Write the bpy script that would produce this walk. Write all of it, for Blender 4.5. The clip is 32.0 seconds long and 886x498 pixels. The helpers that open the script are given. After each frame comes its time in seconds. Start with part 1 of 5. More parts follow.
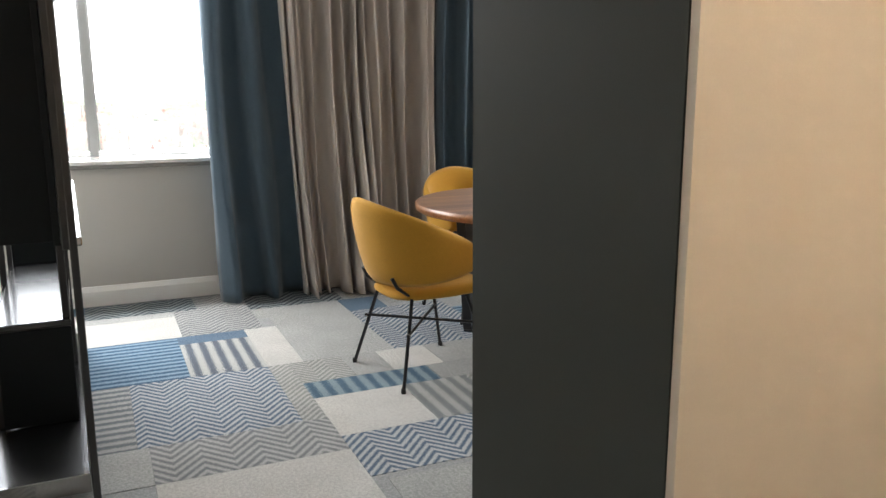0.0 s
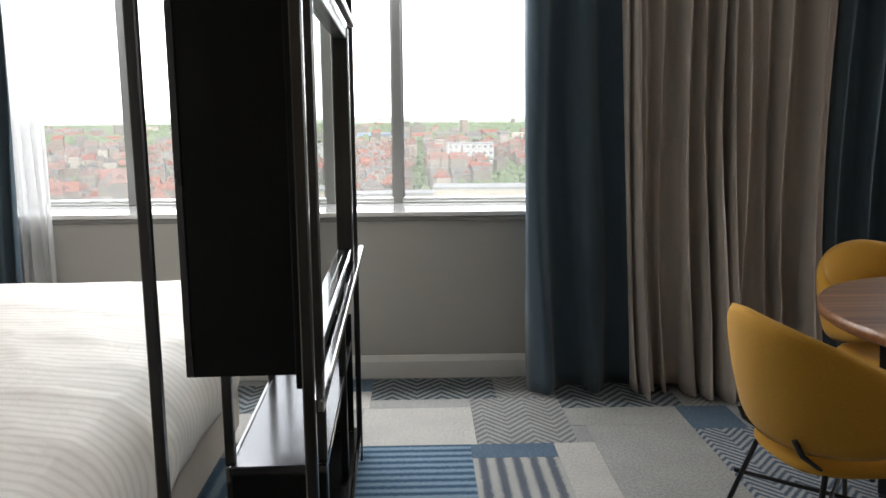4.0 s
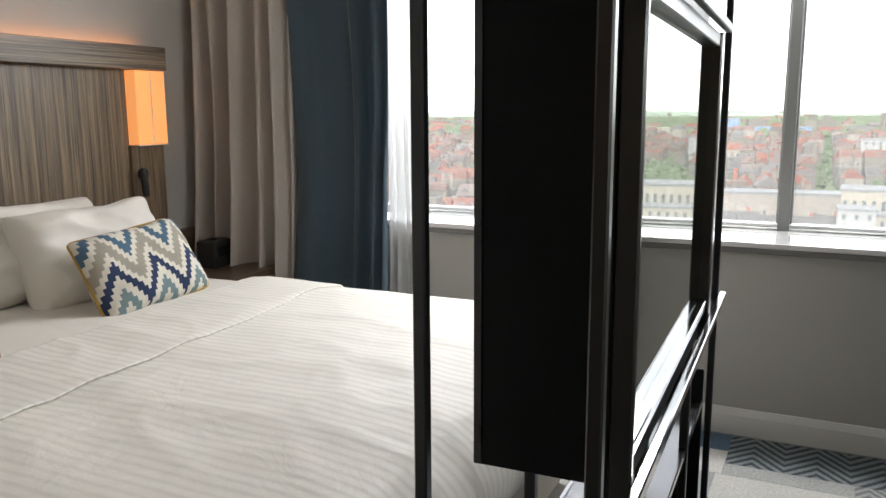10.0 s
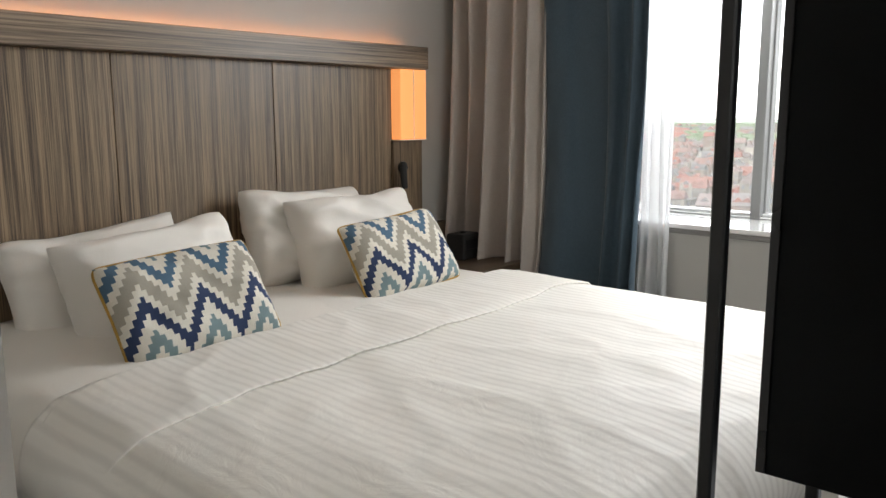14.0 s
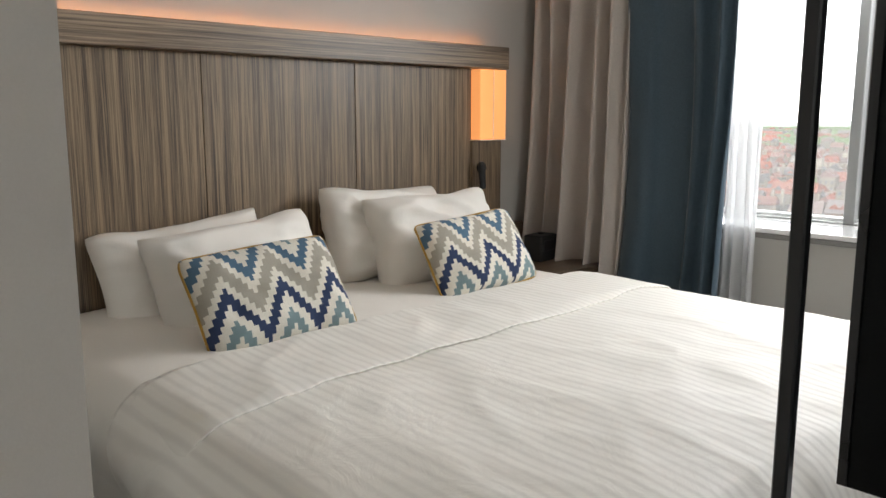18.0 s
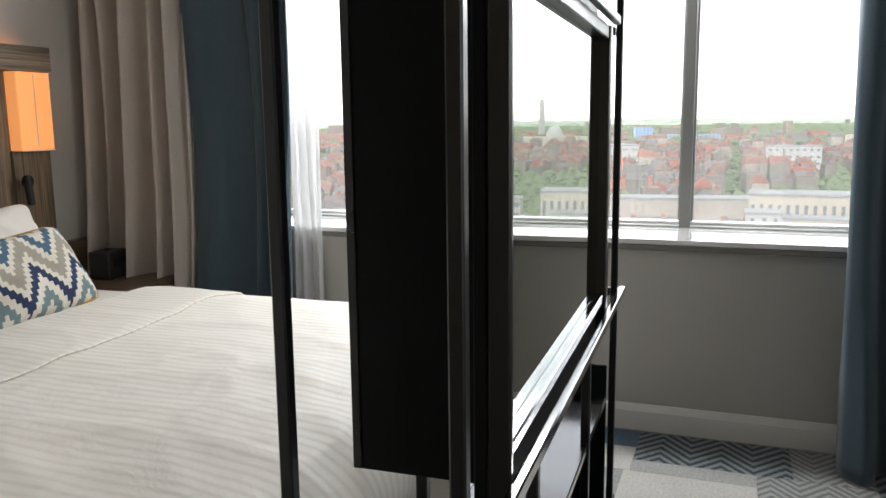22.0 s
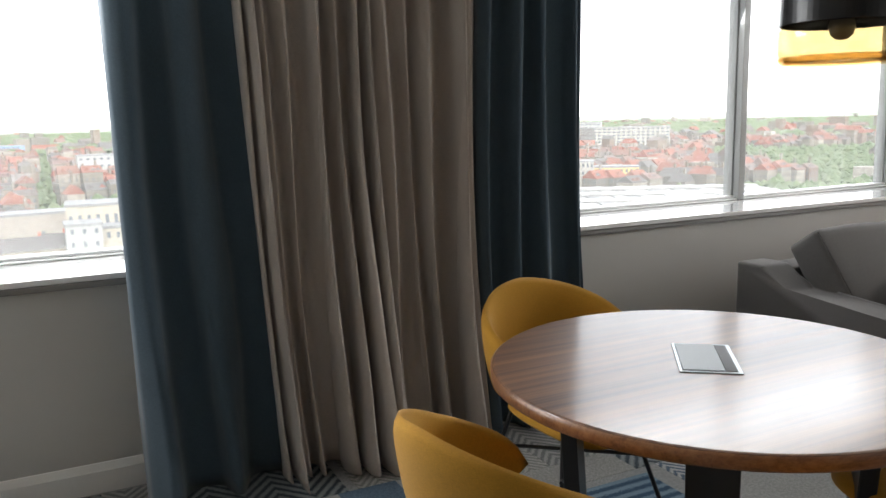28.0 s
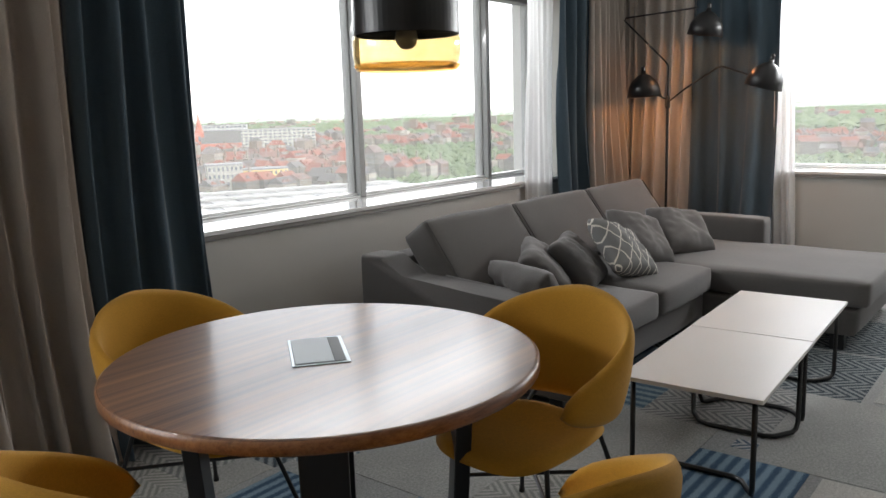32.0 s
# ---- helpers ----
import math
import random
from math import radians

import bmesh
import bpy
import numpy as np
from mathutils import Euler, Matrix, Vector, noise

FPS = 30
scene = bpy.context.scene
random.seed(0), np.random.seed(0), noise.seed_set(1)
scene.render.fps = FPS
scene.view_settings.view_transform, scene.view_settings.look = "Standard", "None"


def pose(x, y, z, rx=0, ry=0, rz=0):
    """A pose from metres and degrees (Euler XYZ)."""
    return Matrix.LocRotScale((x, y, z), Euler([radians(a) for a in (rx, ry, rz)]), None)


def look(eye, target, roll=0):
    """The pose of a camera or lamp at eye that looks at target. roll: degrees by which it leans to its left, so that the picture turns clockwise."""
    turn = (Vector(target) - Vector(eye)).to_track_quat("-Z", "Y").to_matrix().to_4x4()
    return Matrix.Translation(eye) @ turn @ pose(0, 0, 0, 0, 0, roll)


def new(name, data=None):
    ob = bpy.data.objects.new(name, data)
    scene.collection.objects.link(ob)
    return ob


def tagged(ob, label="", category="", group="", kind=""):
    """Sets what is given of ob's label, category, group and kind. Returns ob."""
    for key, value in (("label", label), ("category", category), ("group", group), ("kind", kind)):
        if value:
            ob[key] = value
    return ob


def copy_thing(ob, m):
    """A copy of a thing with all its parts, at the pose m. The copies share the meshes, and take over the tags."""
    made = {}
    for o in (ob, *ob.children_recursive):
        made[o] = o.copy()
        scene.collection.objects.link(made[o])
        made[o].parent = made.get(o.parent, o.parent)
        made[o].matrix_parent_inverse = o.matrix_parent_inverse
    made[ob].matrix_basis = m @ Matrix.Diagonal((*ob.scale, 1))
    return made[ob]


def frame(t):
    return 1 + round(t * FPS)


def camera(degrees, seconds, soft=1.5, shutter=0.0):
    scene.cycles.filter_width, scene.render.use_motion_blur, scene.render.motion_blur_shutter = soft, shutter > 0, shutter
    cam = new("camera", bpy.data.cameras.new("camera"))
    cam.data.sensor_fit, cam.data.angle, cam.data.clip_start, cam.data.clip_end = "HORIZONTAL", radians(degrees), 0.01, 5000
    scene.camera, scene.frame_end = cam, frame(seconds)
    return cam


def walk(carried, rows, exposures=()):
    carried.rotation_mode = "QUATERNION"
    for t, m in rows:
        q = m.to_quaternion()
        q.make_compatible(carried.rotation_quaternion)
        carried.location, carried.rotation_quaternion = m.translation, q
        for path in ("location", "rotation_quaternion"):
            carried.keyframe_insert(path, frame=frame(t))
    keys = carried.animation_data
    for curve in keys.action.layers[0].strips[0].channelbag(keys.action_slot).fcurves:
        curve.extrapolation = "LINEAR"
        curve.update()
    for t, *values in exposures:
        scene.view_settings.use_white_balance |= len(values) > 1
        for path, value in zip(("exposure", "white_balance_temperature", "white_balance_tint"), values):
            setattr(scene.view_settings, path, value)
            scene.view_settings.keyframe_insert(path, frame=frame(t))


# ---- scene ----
cam = camera(58.5, 32.0)
PATH = [
    (0, (0.006, -5.292, 1.304), (0.791, -3.493, 0.917), -0.3),
    (0.5, (-0.017, -5.182, 1.314), (0.614, -3.321, 0.943), -0.1),
    (1, (0.008, -5.069, 1.357), (0.473, -3.158, 0.989), -0.2),
    (1.5, (0.046, -4.942, 1.395), (0.367, -3.001, 1.032), -0.3),
    (2, (0.066, -4.831, 1.405), (0.301, -2.878, 1.044), -0.4),
    (2.5, (0.048, -4.695, 1.409), (0.245, -2.737, 1.052), -0.3),
    (3, (0.04, -4.503, 1.42), (0.191, -2.54, 1.068), -0.4),
    (3.5, (0.069, -4.345, 1.427), (0.175, -2.379, 1.076), -0.4),
    (4, (0.127, -4.137, 1.397), (0.182, -2.165, 1.067), -0.4),
    (4.5, (0.191, -3.919, 1.429), (0.143, -1.948, 1.09), -1.1),
    (6.5, (0.318, -3.736, 1.516), (-0.016, -1.796, 1.159), -1.2),
    (7, (0.286, -3.724, 1.494), (-0.092, -1.79, 1.152), -1.2),
    (7.5, (0.275, -3.732, 1.502), (-0.17, -1.814, 1.155), -1.1),
    (8, (0.235, -3.713, 1.49), (-0.283, -1.813, 1.145), -0.6),
    (8.5, (0.23, -3.737, 1.504), (-0.38, -1.864, 1.157), -0.6),
    (9, (0.21, -3.737, 1.501), (-0.482, -1.893, 1.155), -0.5),
    (9.5, (0.189, -3.732, 1.494), (-0.587, -1.921, 1.148), -0.5),
    (10, (0.168, -3.733, 1.488), (-0.69, -1.959, 1.145), -0.3),
    (10.5, (0.148, -3.733, 1.487), (-0.785, -1.997, 1.146), -0.3),
    (11, (0.134, -3.734, 1.48), (-0.875, -2.04, 1.141), -0.3),
    (11.5, (0.119, -3.748, 1.475), (-0.959, -2.097, 1.14), -0.2),
    (12, (0.105, -3.743, 1.459), (-1.045, -2.141, 1.128), -0.1),
    (12.5, (0.101, -3.749, 1.457), (-1.107, -2.191, 1.124), -0.3),
    (13, (0.095, -3.756, 1.454), (-1.16, -2.235, 1.123), -0.3),
    (13.5, (0.089, -3.762, 1.449), (-1.208, -2.276, 1.118), -0.2),
    (14, (0.083, -3.763, 1.441), (-1.252, -2.31, 1.114), -0.2),
    (14.5, (0.076, -3.767, 1.439), (-1.287, -2.341, 1.111), -0.1),
    (15, (0.073, -3.771, 1.429), (-1.318, -2.372, 1.105), -0.1),
    (15.5, (0.07, -3.773, 1.425), (-1.347, -2.4, 1.1), -0.1),
    (17.5, (0.083, -3.763, 1.424), (-1.395, -2.454, 1.104), -0.1),
    (18, (0.097, -3.752, 1.429), (-1.38, -2.443, 1.108), -0.0),
    (18.5, (0.128, -3.732, 1.434), (-1.335, -2.407, 1.114), -0.1),
    (19, (0.166, -3.717, 1.443), (-1.238, -2.328, 1.126), -0.1),
    (19.5, (0.196, -3.703, 1.449), (-1.115, -2.226, 1.134), -0.3),
    (20, (0.219, -3.689, 1.452), (-0.988, -2.126, 1.135), -0.5),
    (20.5, (0.233, -3.683, 1.46), (-0.852, -2.034, 1.138), -0.3),
    (21, (0.231, -3.667, 1.457), (-0.74, -1.948, 1.136), -0.5),
    (21.5, (0.223, -3.643, 1.444), (-0.614, -1.855, 1.125), -0.5),
    (22, (0.222, -3.637, 1.441), (-0.462, -1.784, 1.122), -0.7),
    (22.5, (0.201, -3.57, 1.431), (-0.316, -1.665, 1.107), 0.2),
    (23, (0.248, -3.517, 1.436), (-0.144, -1.582, 1.114), -0.1),
    (23.5, (0.314, -3.472, 1.44), (0.02, -1.52, 1.118), -0.3),
    (24, (0.352, -3.458, 1.446), (0.127, -1.497, 1.124), -0.3),
    (24.5, (0.36, -3.417, 1.443), (0.203, -1.449, 1.122), -0.5),
    (25, (0.365, -3.401, 1.451), (0.319, -1.427, 1.13), -0.4),
    (25.5, (0.382, -3.386, 1.457), (0.488, -1.414, 1.136), -0.5),
    (26, (0.388, -3.37, 1.458), (0.661, -1.414, 1.139), -0.6),
    (26.5, (0.398, -3.357, 1.464), (0.838, -1.433, 1.141), -0.8),
    (28.5, (0.423, -3.372, 1.485), (1.411, -1.664, 1.159), -1.3),
    (29, (0.431, -3.377, 1.484), (1.505, -1.721, 1.157), -1.3),
    (29.5, (0.445, -3.400, 1.485), (1.599, -1.800, 1.157), -1.5),
    (30, (0.465, -3.410, 1.482), (1.708, -1.879, 1.151), -1.5),
    (30.5, (0.474, -3.442, 1.485), (1.798, -1.981, 1.149), -1.6),
    (31, (0.488, -3.463, 1.488), (1.891, -2.078, 1.150), -1.7),
    (31.5, (0.500, -3.471, 1.485), (1.976, -2.165, 1.145), -1.6),
    (32, (0.521, -3.476, 1.484), (2.060, -2.245, 1.140), -1.7),
]
EXPOSURES = [(0, 3.4), (1, 3.3), (2, 2.9), (3, 2.8), (4, 2.3), (7, 2.25), (9, 2.25), (12, 2.15), (15, 2.3), (18, 2.3), (19.5, 2.25), (22, 2.05), (24, 2.4), (25, 2.5), (26, 2.2), (29, 2.5), (31, 2.3), (32, 2.2)]
walk(cam, [(t, look(eye, target, roll)) for t, eye, target, roll in PATH], EXPOSURES)

# ---- world, sun and exposure ----
world = bpy.data.worlds.new("sky")
scene.world = world
world.use_nodes = True
wn, wl = world.node_tree.nodes, world.node_tree.links
sky = wn.new("ShaderNodeTexSky")
sky.sky_type, sky.sun_disc = "NISHITA", False
sky.sun_elevation, sky.sun_rotation = radians(48), radians(165)
sky.air_density, sky.dust_density, sky.ozone_density = 1.0, 0.7, 1.0
soft_sky = wn.new("ShaderNodeHueSaturation")
soft_sky.inputs["Saturation"].default_value = 0.2
wl.new(sky.outputs[0], soft_sky.inputs["Color"])
wl.new(soft_sky.outputs[0], wn["Background"].inputs[0])
wn["Background"].inputs[1].default_value = 0.15

sun_data = bpy.data.lights.new("sun", "SUN")
sun_data.energy, sun_data.angle, sun_data.color = 0.4, radians(14), (1.0, 0.96, 0.9)
sun = new("sun", sun_data)
sun.matrix_world = look((-8, -30, 36), (0, 0, 0))


def window_light(name, eye, target, w, h, power):
    """An area lamp in the head of a window opening, in place of the sky's light."""
    d = bpy.data.lights.new(name, "AREA")
    d.shape, d.size, d.size_y, d.energy, d.color = "RECTANGLE", w, h, power, (0.97, 0.985, 1.0)
    ob = new(name, d)
    ob.matrix_world = look(eye, target)


window_light("window_light_west", (-0.7, 0.36, 2.24), (-0.7, -2.6, 1.0), 3.2, 0.4, 20)
window_light("window_light_middle", (4.36, 0.36, 2.23), (4.36, -2.6, 1.0), 3.5, 0.42, 7)
window_light("window_light_east", (7.8, -2.8, 2.27), (4.8, -2.8, 1.0), 2.8, 0.3, 16)

# ---- helpers ----
def bm_new():
    return bmesh.new()


def box(bm, x0, x1, y0, y1, z0, z1, bevel=0.0, seg=1):
    """Adds a box with rounded edges to bm."""
    v = [bm.verts.new((x, y, z)) for x in (x0, x1) for y in (y0, y1) for z in (z0, z1)]
    f = [bm.faces.new([v[i] for i in q]) for q in ((0, 1, 3, 2), (4, 6, 7, 5), (0, 4, 5, 1), (2, 3, 7, 6), (0, 2, 6, 4), (1, 5, 7, 3))]
    if bevel > 0:
        edges = list({e for q in f for e in q.edges})
        bmesh.ops.bevel(bm, geom=edges, offset=bevel, segments=seg, profile=0.6, affect="EDGES")
    return bm


def boxed(x0, x1, y0, y1, z0, z1, bevel=0.0, seg=1):
    return box(bm_new(), x0, x1, y0, y1, z0, z1, bevel, seg)


def tube(bm, pts, r, sides=8, closed=False):
    """Adds a round rod of radius r (or a list of radii) along pts."""
    pts = [Vector(p) for p in pts]
    rings, n, up = [], len(pts), None
    for i, p in enumerate(pts):
        a = pts[(i - 1) % n] if closed or i else p
        b = pts[(i + 1) % n] if closed or i < n - 1 else p
        d = (b - a).normalized()
        if up is None:
            up = d.orthogonal().normalized()
        up = (up - d * up.dot(d)).normalized()
        side = d.cross(up)
        rad = r[i] if isinstance(r, (list, tuple)) else r
        rings.append([bm.verts.new(p + rad * (math.cos(k * 2 * math.pi / sides) * up + math.sin(k * 2 * math.pi / sides) * side)) for k in range(sides)])
    for i in range(n if closed else n - 1):
        ra, rb = rings[i], rings[(i + 1) % n]
        for k in range(sides):
            bm.faces.new((ra[k], ra[(k + 1) % sides], rb[(k + 1) % sides], rb[k]))
    if not closed:
        bm.faces.new(rings[0][::-1])
        bm.faces.new(rings[-1])
    return bm


def lathe(bm, profile, sides=32, cap0=True, cap1=True):
    """Adds a turned shape about z: profile is (radius, height) rows."""
    rings = []
    for r, z in profile:
        rings.append([bm.verts.new((r * math.cos(k * 2 * math.pi / sides), r * math.sin(k * 2 * math.pi / sides), z)) for k in range(sides)])
    for ra, rb in zip(rings, rings[1:]):
        for k in range(sides):
            bm.faces.new((ra[k], ra[(k + 1) % sides], rb[(k + 1) % sides], rb[k]))
    if cap0:
        bm.faces.new(rings[0][::-1])
    if cap1:
        bm.faces.new(rings[-1])
    return bm


def mesh_of(bm, name, material, smooth=False):
    bmesh.ops.recalc_face_normals(bm, faces=bm.faces)
    me = bpy.data.meshes.new(name)
    bm.to_mesh(me)
    bm.free()
    if material is not None:
        me.materials.append(material)
    if smooth:
        me.shade_smooth()
    return me


def part(name, bm, material, parent, label="", smooth=False, at=None):
    """Links bm as one mesh object under a thing or a part."""
    ob = new(name, mesh_of(bm, name, material, smooth))
    ob.parent = parent
    if at is not None:
        ob.matrix_basis = at
    if label:
        ob["label"] = label
    return ob


def thing(name, m, label, category, group=""):
    ob = new(name)
    ob.empty_display_size = 0.1
    ob.matrix_world = m
    return tagged(ob, label, category, group)


def structure(name, bm, material, label, category="", smooth=False):
    return tagged(new(name, mesh_of(bm, name, material, smooth)), label, category or name.split("_")[0], kind="structure")


def smooth_by_angle(ob, degrees=40):
    ob.data.shade_smooth()
    ob.data.set_sharp_from_angle(angle=radians(degrees))
    return ob


# ---- materials ----
def material(name, color, rough=0.6, metal=0.0, spec=0.5):
    m = bpy.data.materials.new(name)
    m.use_nodes = True
    b = m.node_tree.nodes["Principled BSDF"]
    b.inputs["Base Color"].default_value = (*color, 1)
    b.inputs["Roughness"].default_value = rough
    b.inputs["Metallic"].default_value = metal
    b.inputs["Specular IOR Level"].default_value = spec
    return m, m.node_tree.nodes, m.node_tree.links, b


def node(n, kind, **values):
    x = n.new(kind)
    for k, v in values.items():
        x.inputs[k.replace("_", " ")].default_value = v
    return x


def coords(n, l, which="Object", scale=(1, 1, 1), rot=(0, 0, 0)):
    tc = n.new("ShaderNodeTexCoord")
    mp = n.new("ShaderNodeMapping")
    mp.inputs["Scale"].default_value = scale
    mp.inputs["Rotation"].default_value = rot
    l.new(tc.outputs[which], mp.inputs["Vector"])
    return mp.outputs["Vector"]


def ramp(n, l, value, stops):
    r = n.new("ShaderNodeValToRGB")
    e = r.color_ramp.elements
    while len(e) < len(stops):
        e.new(0.5)
    for k, (p, c) in zip(e, stops):
        k.position, k.color = p, (*c, 1)
    l.new(value, r.inputs["Fac"])
    return r.outputs["Color"]


def varied(name, color, rough=0.6, metal=0.0, grain=200.0, blotch=3.0, amount=0.15, bump=0.1, spec=0.5, coord="Object", gscale=(1, 1, 1)):
    """A surface with fine grain and large faint blotches in its colour, gloss and relief."""
    m, n, l, b = material(name, color, rough, metal, spec)
    v = coords(n, l, coord, gscale)
    fine = node(n, "ShaderNodeTexNoise", Scale=grain, Detail=3.0)
    big = node(n, "ShaderNodeTexNoise", Scale=blotch, Detail=4.0)
    l.new(v, fine.inputs["Vector"])
    l.new(v, big.inputs["Vector"])
    mix = n.new("ShaderNodeMath")
    mix.operation = "MULTIPLY_ADD"
    l.new(fine.outputs["Fac"], mix.inputs[0])
    mix.inputs[1].default_value = 0.5
    half = n.new("ShaderNodeMath")
    half.operation = "MULTIPLY"
    l.new(big.outputs["Fac"], half.inputs[0])
    half.inputs[1].default_value = 0.5
    l.new(half.outputs[0], mix.inputs[2])
    lo = tuple(c * (1 - amount) for c in color)
    hi = tuple(min(1, c * (1 + amount)) for c in color)
    l.new(ramp(n, l, mix.outputs[0], [(0.3, lo), (0.7, hi)]), b.inputs["Base Color"])
    rr = n.new("ShaderNodeMapRange")
    rr.inputs["To Min"].default_value = max(0.02, rough - 0.08)
    rr.inputs["To Max"].default_value = min(1, rough + 0.08)
    l.new(big.outputs["Fac"], rr.inputs["Value"])
    l.new(rr.outputs[0], b.inputs["Roughness"])
    if bump:
        bp = node(n, "ShaderNodeBump", Strength=bump, Distance=0.002)
        l.new(fine.outputs["Fac"], bp.inputs["Height"])
        l.new(bp.outputs[0], b.inputs["Normal"])
    return m



def stripes(n, l, vec, axis, period, distort=0.0):
    """A soft wave across one axis of vec, 0 to 1."""
    sep = n.new("ShaderNodeSeparateXYZ")
    l.new(vec, sep.inputs[0])
    f = n.new("ShaderNodeMath")
    f.operation = "MULTIPLY"
    l.new(sep.outputs[axis], f.inputs[0])
    f.inputs[1].default_value = 2 * math.pi / period
    s = n.new("ShaderNodeMath")
    s.operation = "SINE"
    l.new(f.outputs[0], s.inputs[0])
    h = n.new("ShaderNodeMath")
    h.operation = "MULTIPLY_ADD"
    l.new(s.outputs[0], h.inputs[0])
    h.inputs[1].default_value = h.inputs[2].default_value = 0.5
    return h.outputs[0]


def calc(n, l, op, a, b=None, c=None):
    x = n.new("ShaderNodeMath")
    x.operation = op
    for k, v in enumerate((a, b, c)):
        if v is None:
            continue
        if isinstance(v, (int, float)):
            x.inputs[k].default_value = v
        else:
            l.new(v, x.inputs[k])
    return x.outputs[0]


def cloth(name, color, amount=0.15, weave=900.0, rough=0.9, bump=0.25, sheen=0.2):
    """Woven cloth: crossed fine threads, slubs and faint large shading."""
    m, n, l, b = material(name, color, rough, 0.0, 0.25)
    v = coords(n, l, "Object")
    across = node(n, "ShaderNodeTexNoise", Scale=1.0, Detail=2.0)
    along = node(n, "ShaderNodeTexNoise", Scale=1.0, Detail=2.0)
    big = node(n, "ShaderNodeTexNoise", Scale=2.5, Detail=4.0)
    l.new(coords(n, l, "Object", (weave * 0.9, weave * 0.9, weave * 0.08)), across.inputs["Vector"])
    l.new(coords(n, l, "Object", (weave * 0.1, weave * 0.1, weave)), along.inputs["Vector"])
    l.new(v, big.inputs["Vector"])
    t = calc(n, l, "ADD", across.outputs["Fac"], along.outputs["Fac"])
    t = calc(n, l, "MULTIPLY_ADD", t, 0.4, calc(n, l, "MULTIPLY", big.outputs["Fac"], 0.2))
    l.new(ramp(n, l, t, [(0.35, tuple(c * (1 - amount) for c in color)), (0.65, tuple(min(1, c * (1 + amount)) for c in color))]), b.inputs["Base Color"])
    b.inputs["Sheen Weight"].default_value = sheen
    b.inputs["Sheen Roughness"].default_value = 0.5
    bp = node(n, "ShaderNodeBump", Strength=bump, Distance=0.001)
    l.new(t, bp.inputs["Height"])
    l.new(bp.outputs[0], b.inputs["Normal"])
    return m


def wood(name, dark, light, axis="y", rough=0.35, streak=60.0, pores=220.0, contrast=(0.3, 0.7), bump=0.05):
    """Veneer with long streaks along one axis, and pores."""
    m, n, l, b = material(name, light, rough, 0.0, 0.5)
    long = {"x": (0.012, 1, 1), "y": (1, 0.012, 1), "z": (1, 1, 0.012)}[axis]
    info = n.new("ShaderNodeObjectInfo")
    v = coords(n, l, "Object", long)
    off = n.new("ShaderNodeVectorMath")
    off.operation = "ADD"
    l.new(v, off.inputs[0])
    l.new(info.outputs["Random"], off.inputs[1])
    wide = node(n, "ShaderNodeTexNoise", Scale=streak * 0.2, Detail=5.0, Roughness=0.65)
    fine = node(n, "ShaderNodeTexNoise", Scale=streak, Detail=4.0, Roughness=0.6)
    pore = node(n, "ShaderNodeTexNoise", Scale=pores, Detail=2.0)
    for x in (wide, fine, pore):
        l.new(off.outputs[0], x.inputs["Vector"])
    t = calc(n, l, "MULTIPLY_ADD", wide.outputs["Fac"], 0.45, calc(n, l, "MULTIPLY", fine.outputs["Fac"], 0.4))
    t = calc(n, l, "MULTIPLY_ADD", pore.outputs["Fac"], 0.15, t)
    l.new(ramp(n, l, t, [(contrast[0], dark), (0.5, tuple((a + c) / 2 for a, c in zip(dark, light))), (contrast[1], light)]), b.inputs["Base Color"])
    l.new(calc(n, l, "MULTIPLY_ADD", fine.outputs["Fac"], 0.15, rough - 0.07), b.inputs["Roughness"])
    bp = node(n, "ShaderNodeBump", Strength=bump, Distance=0.001)
    l.new(t, bp.inputs["Height"])
    l.new(bp.outputs[0], b.inputs["Normal"])
    return m


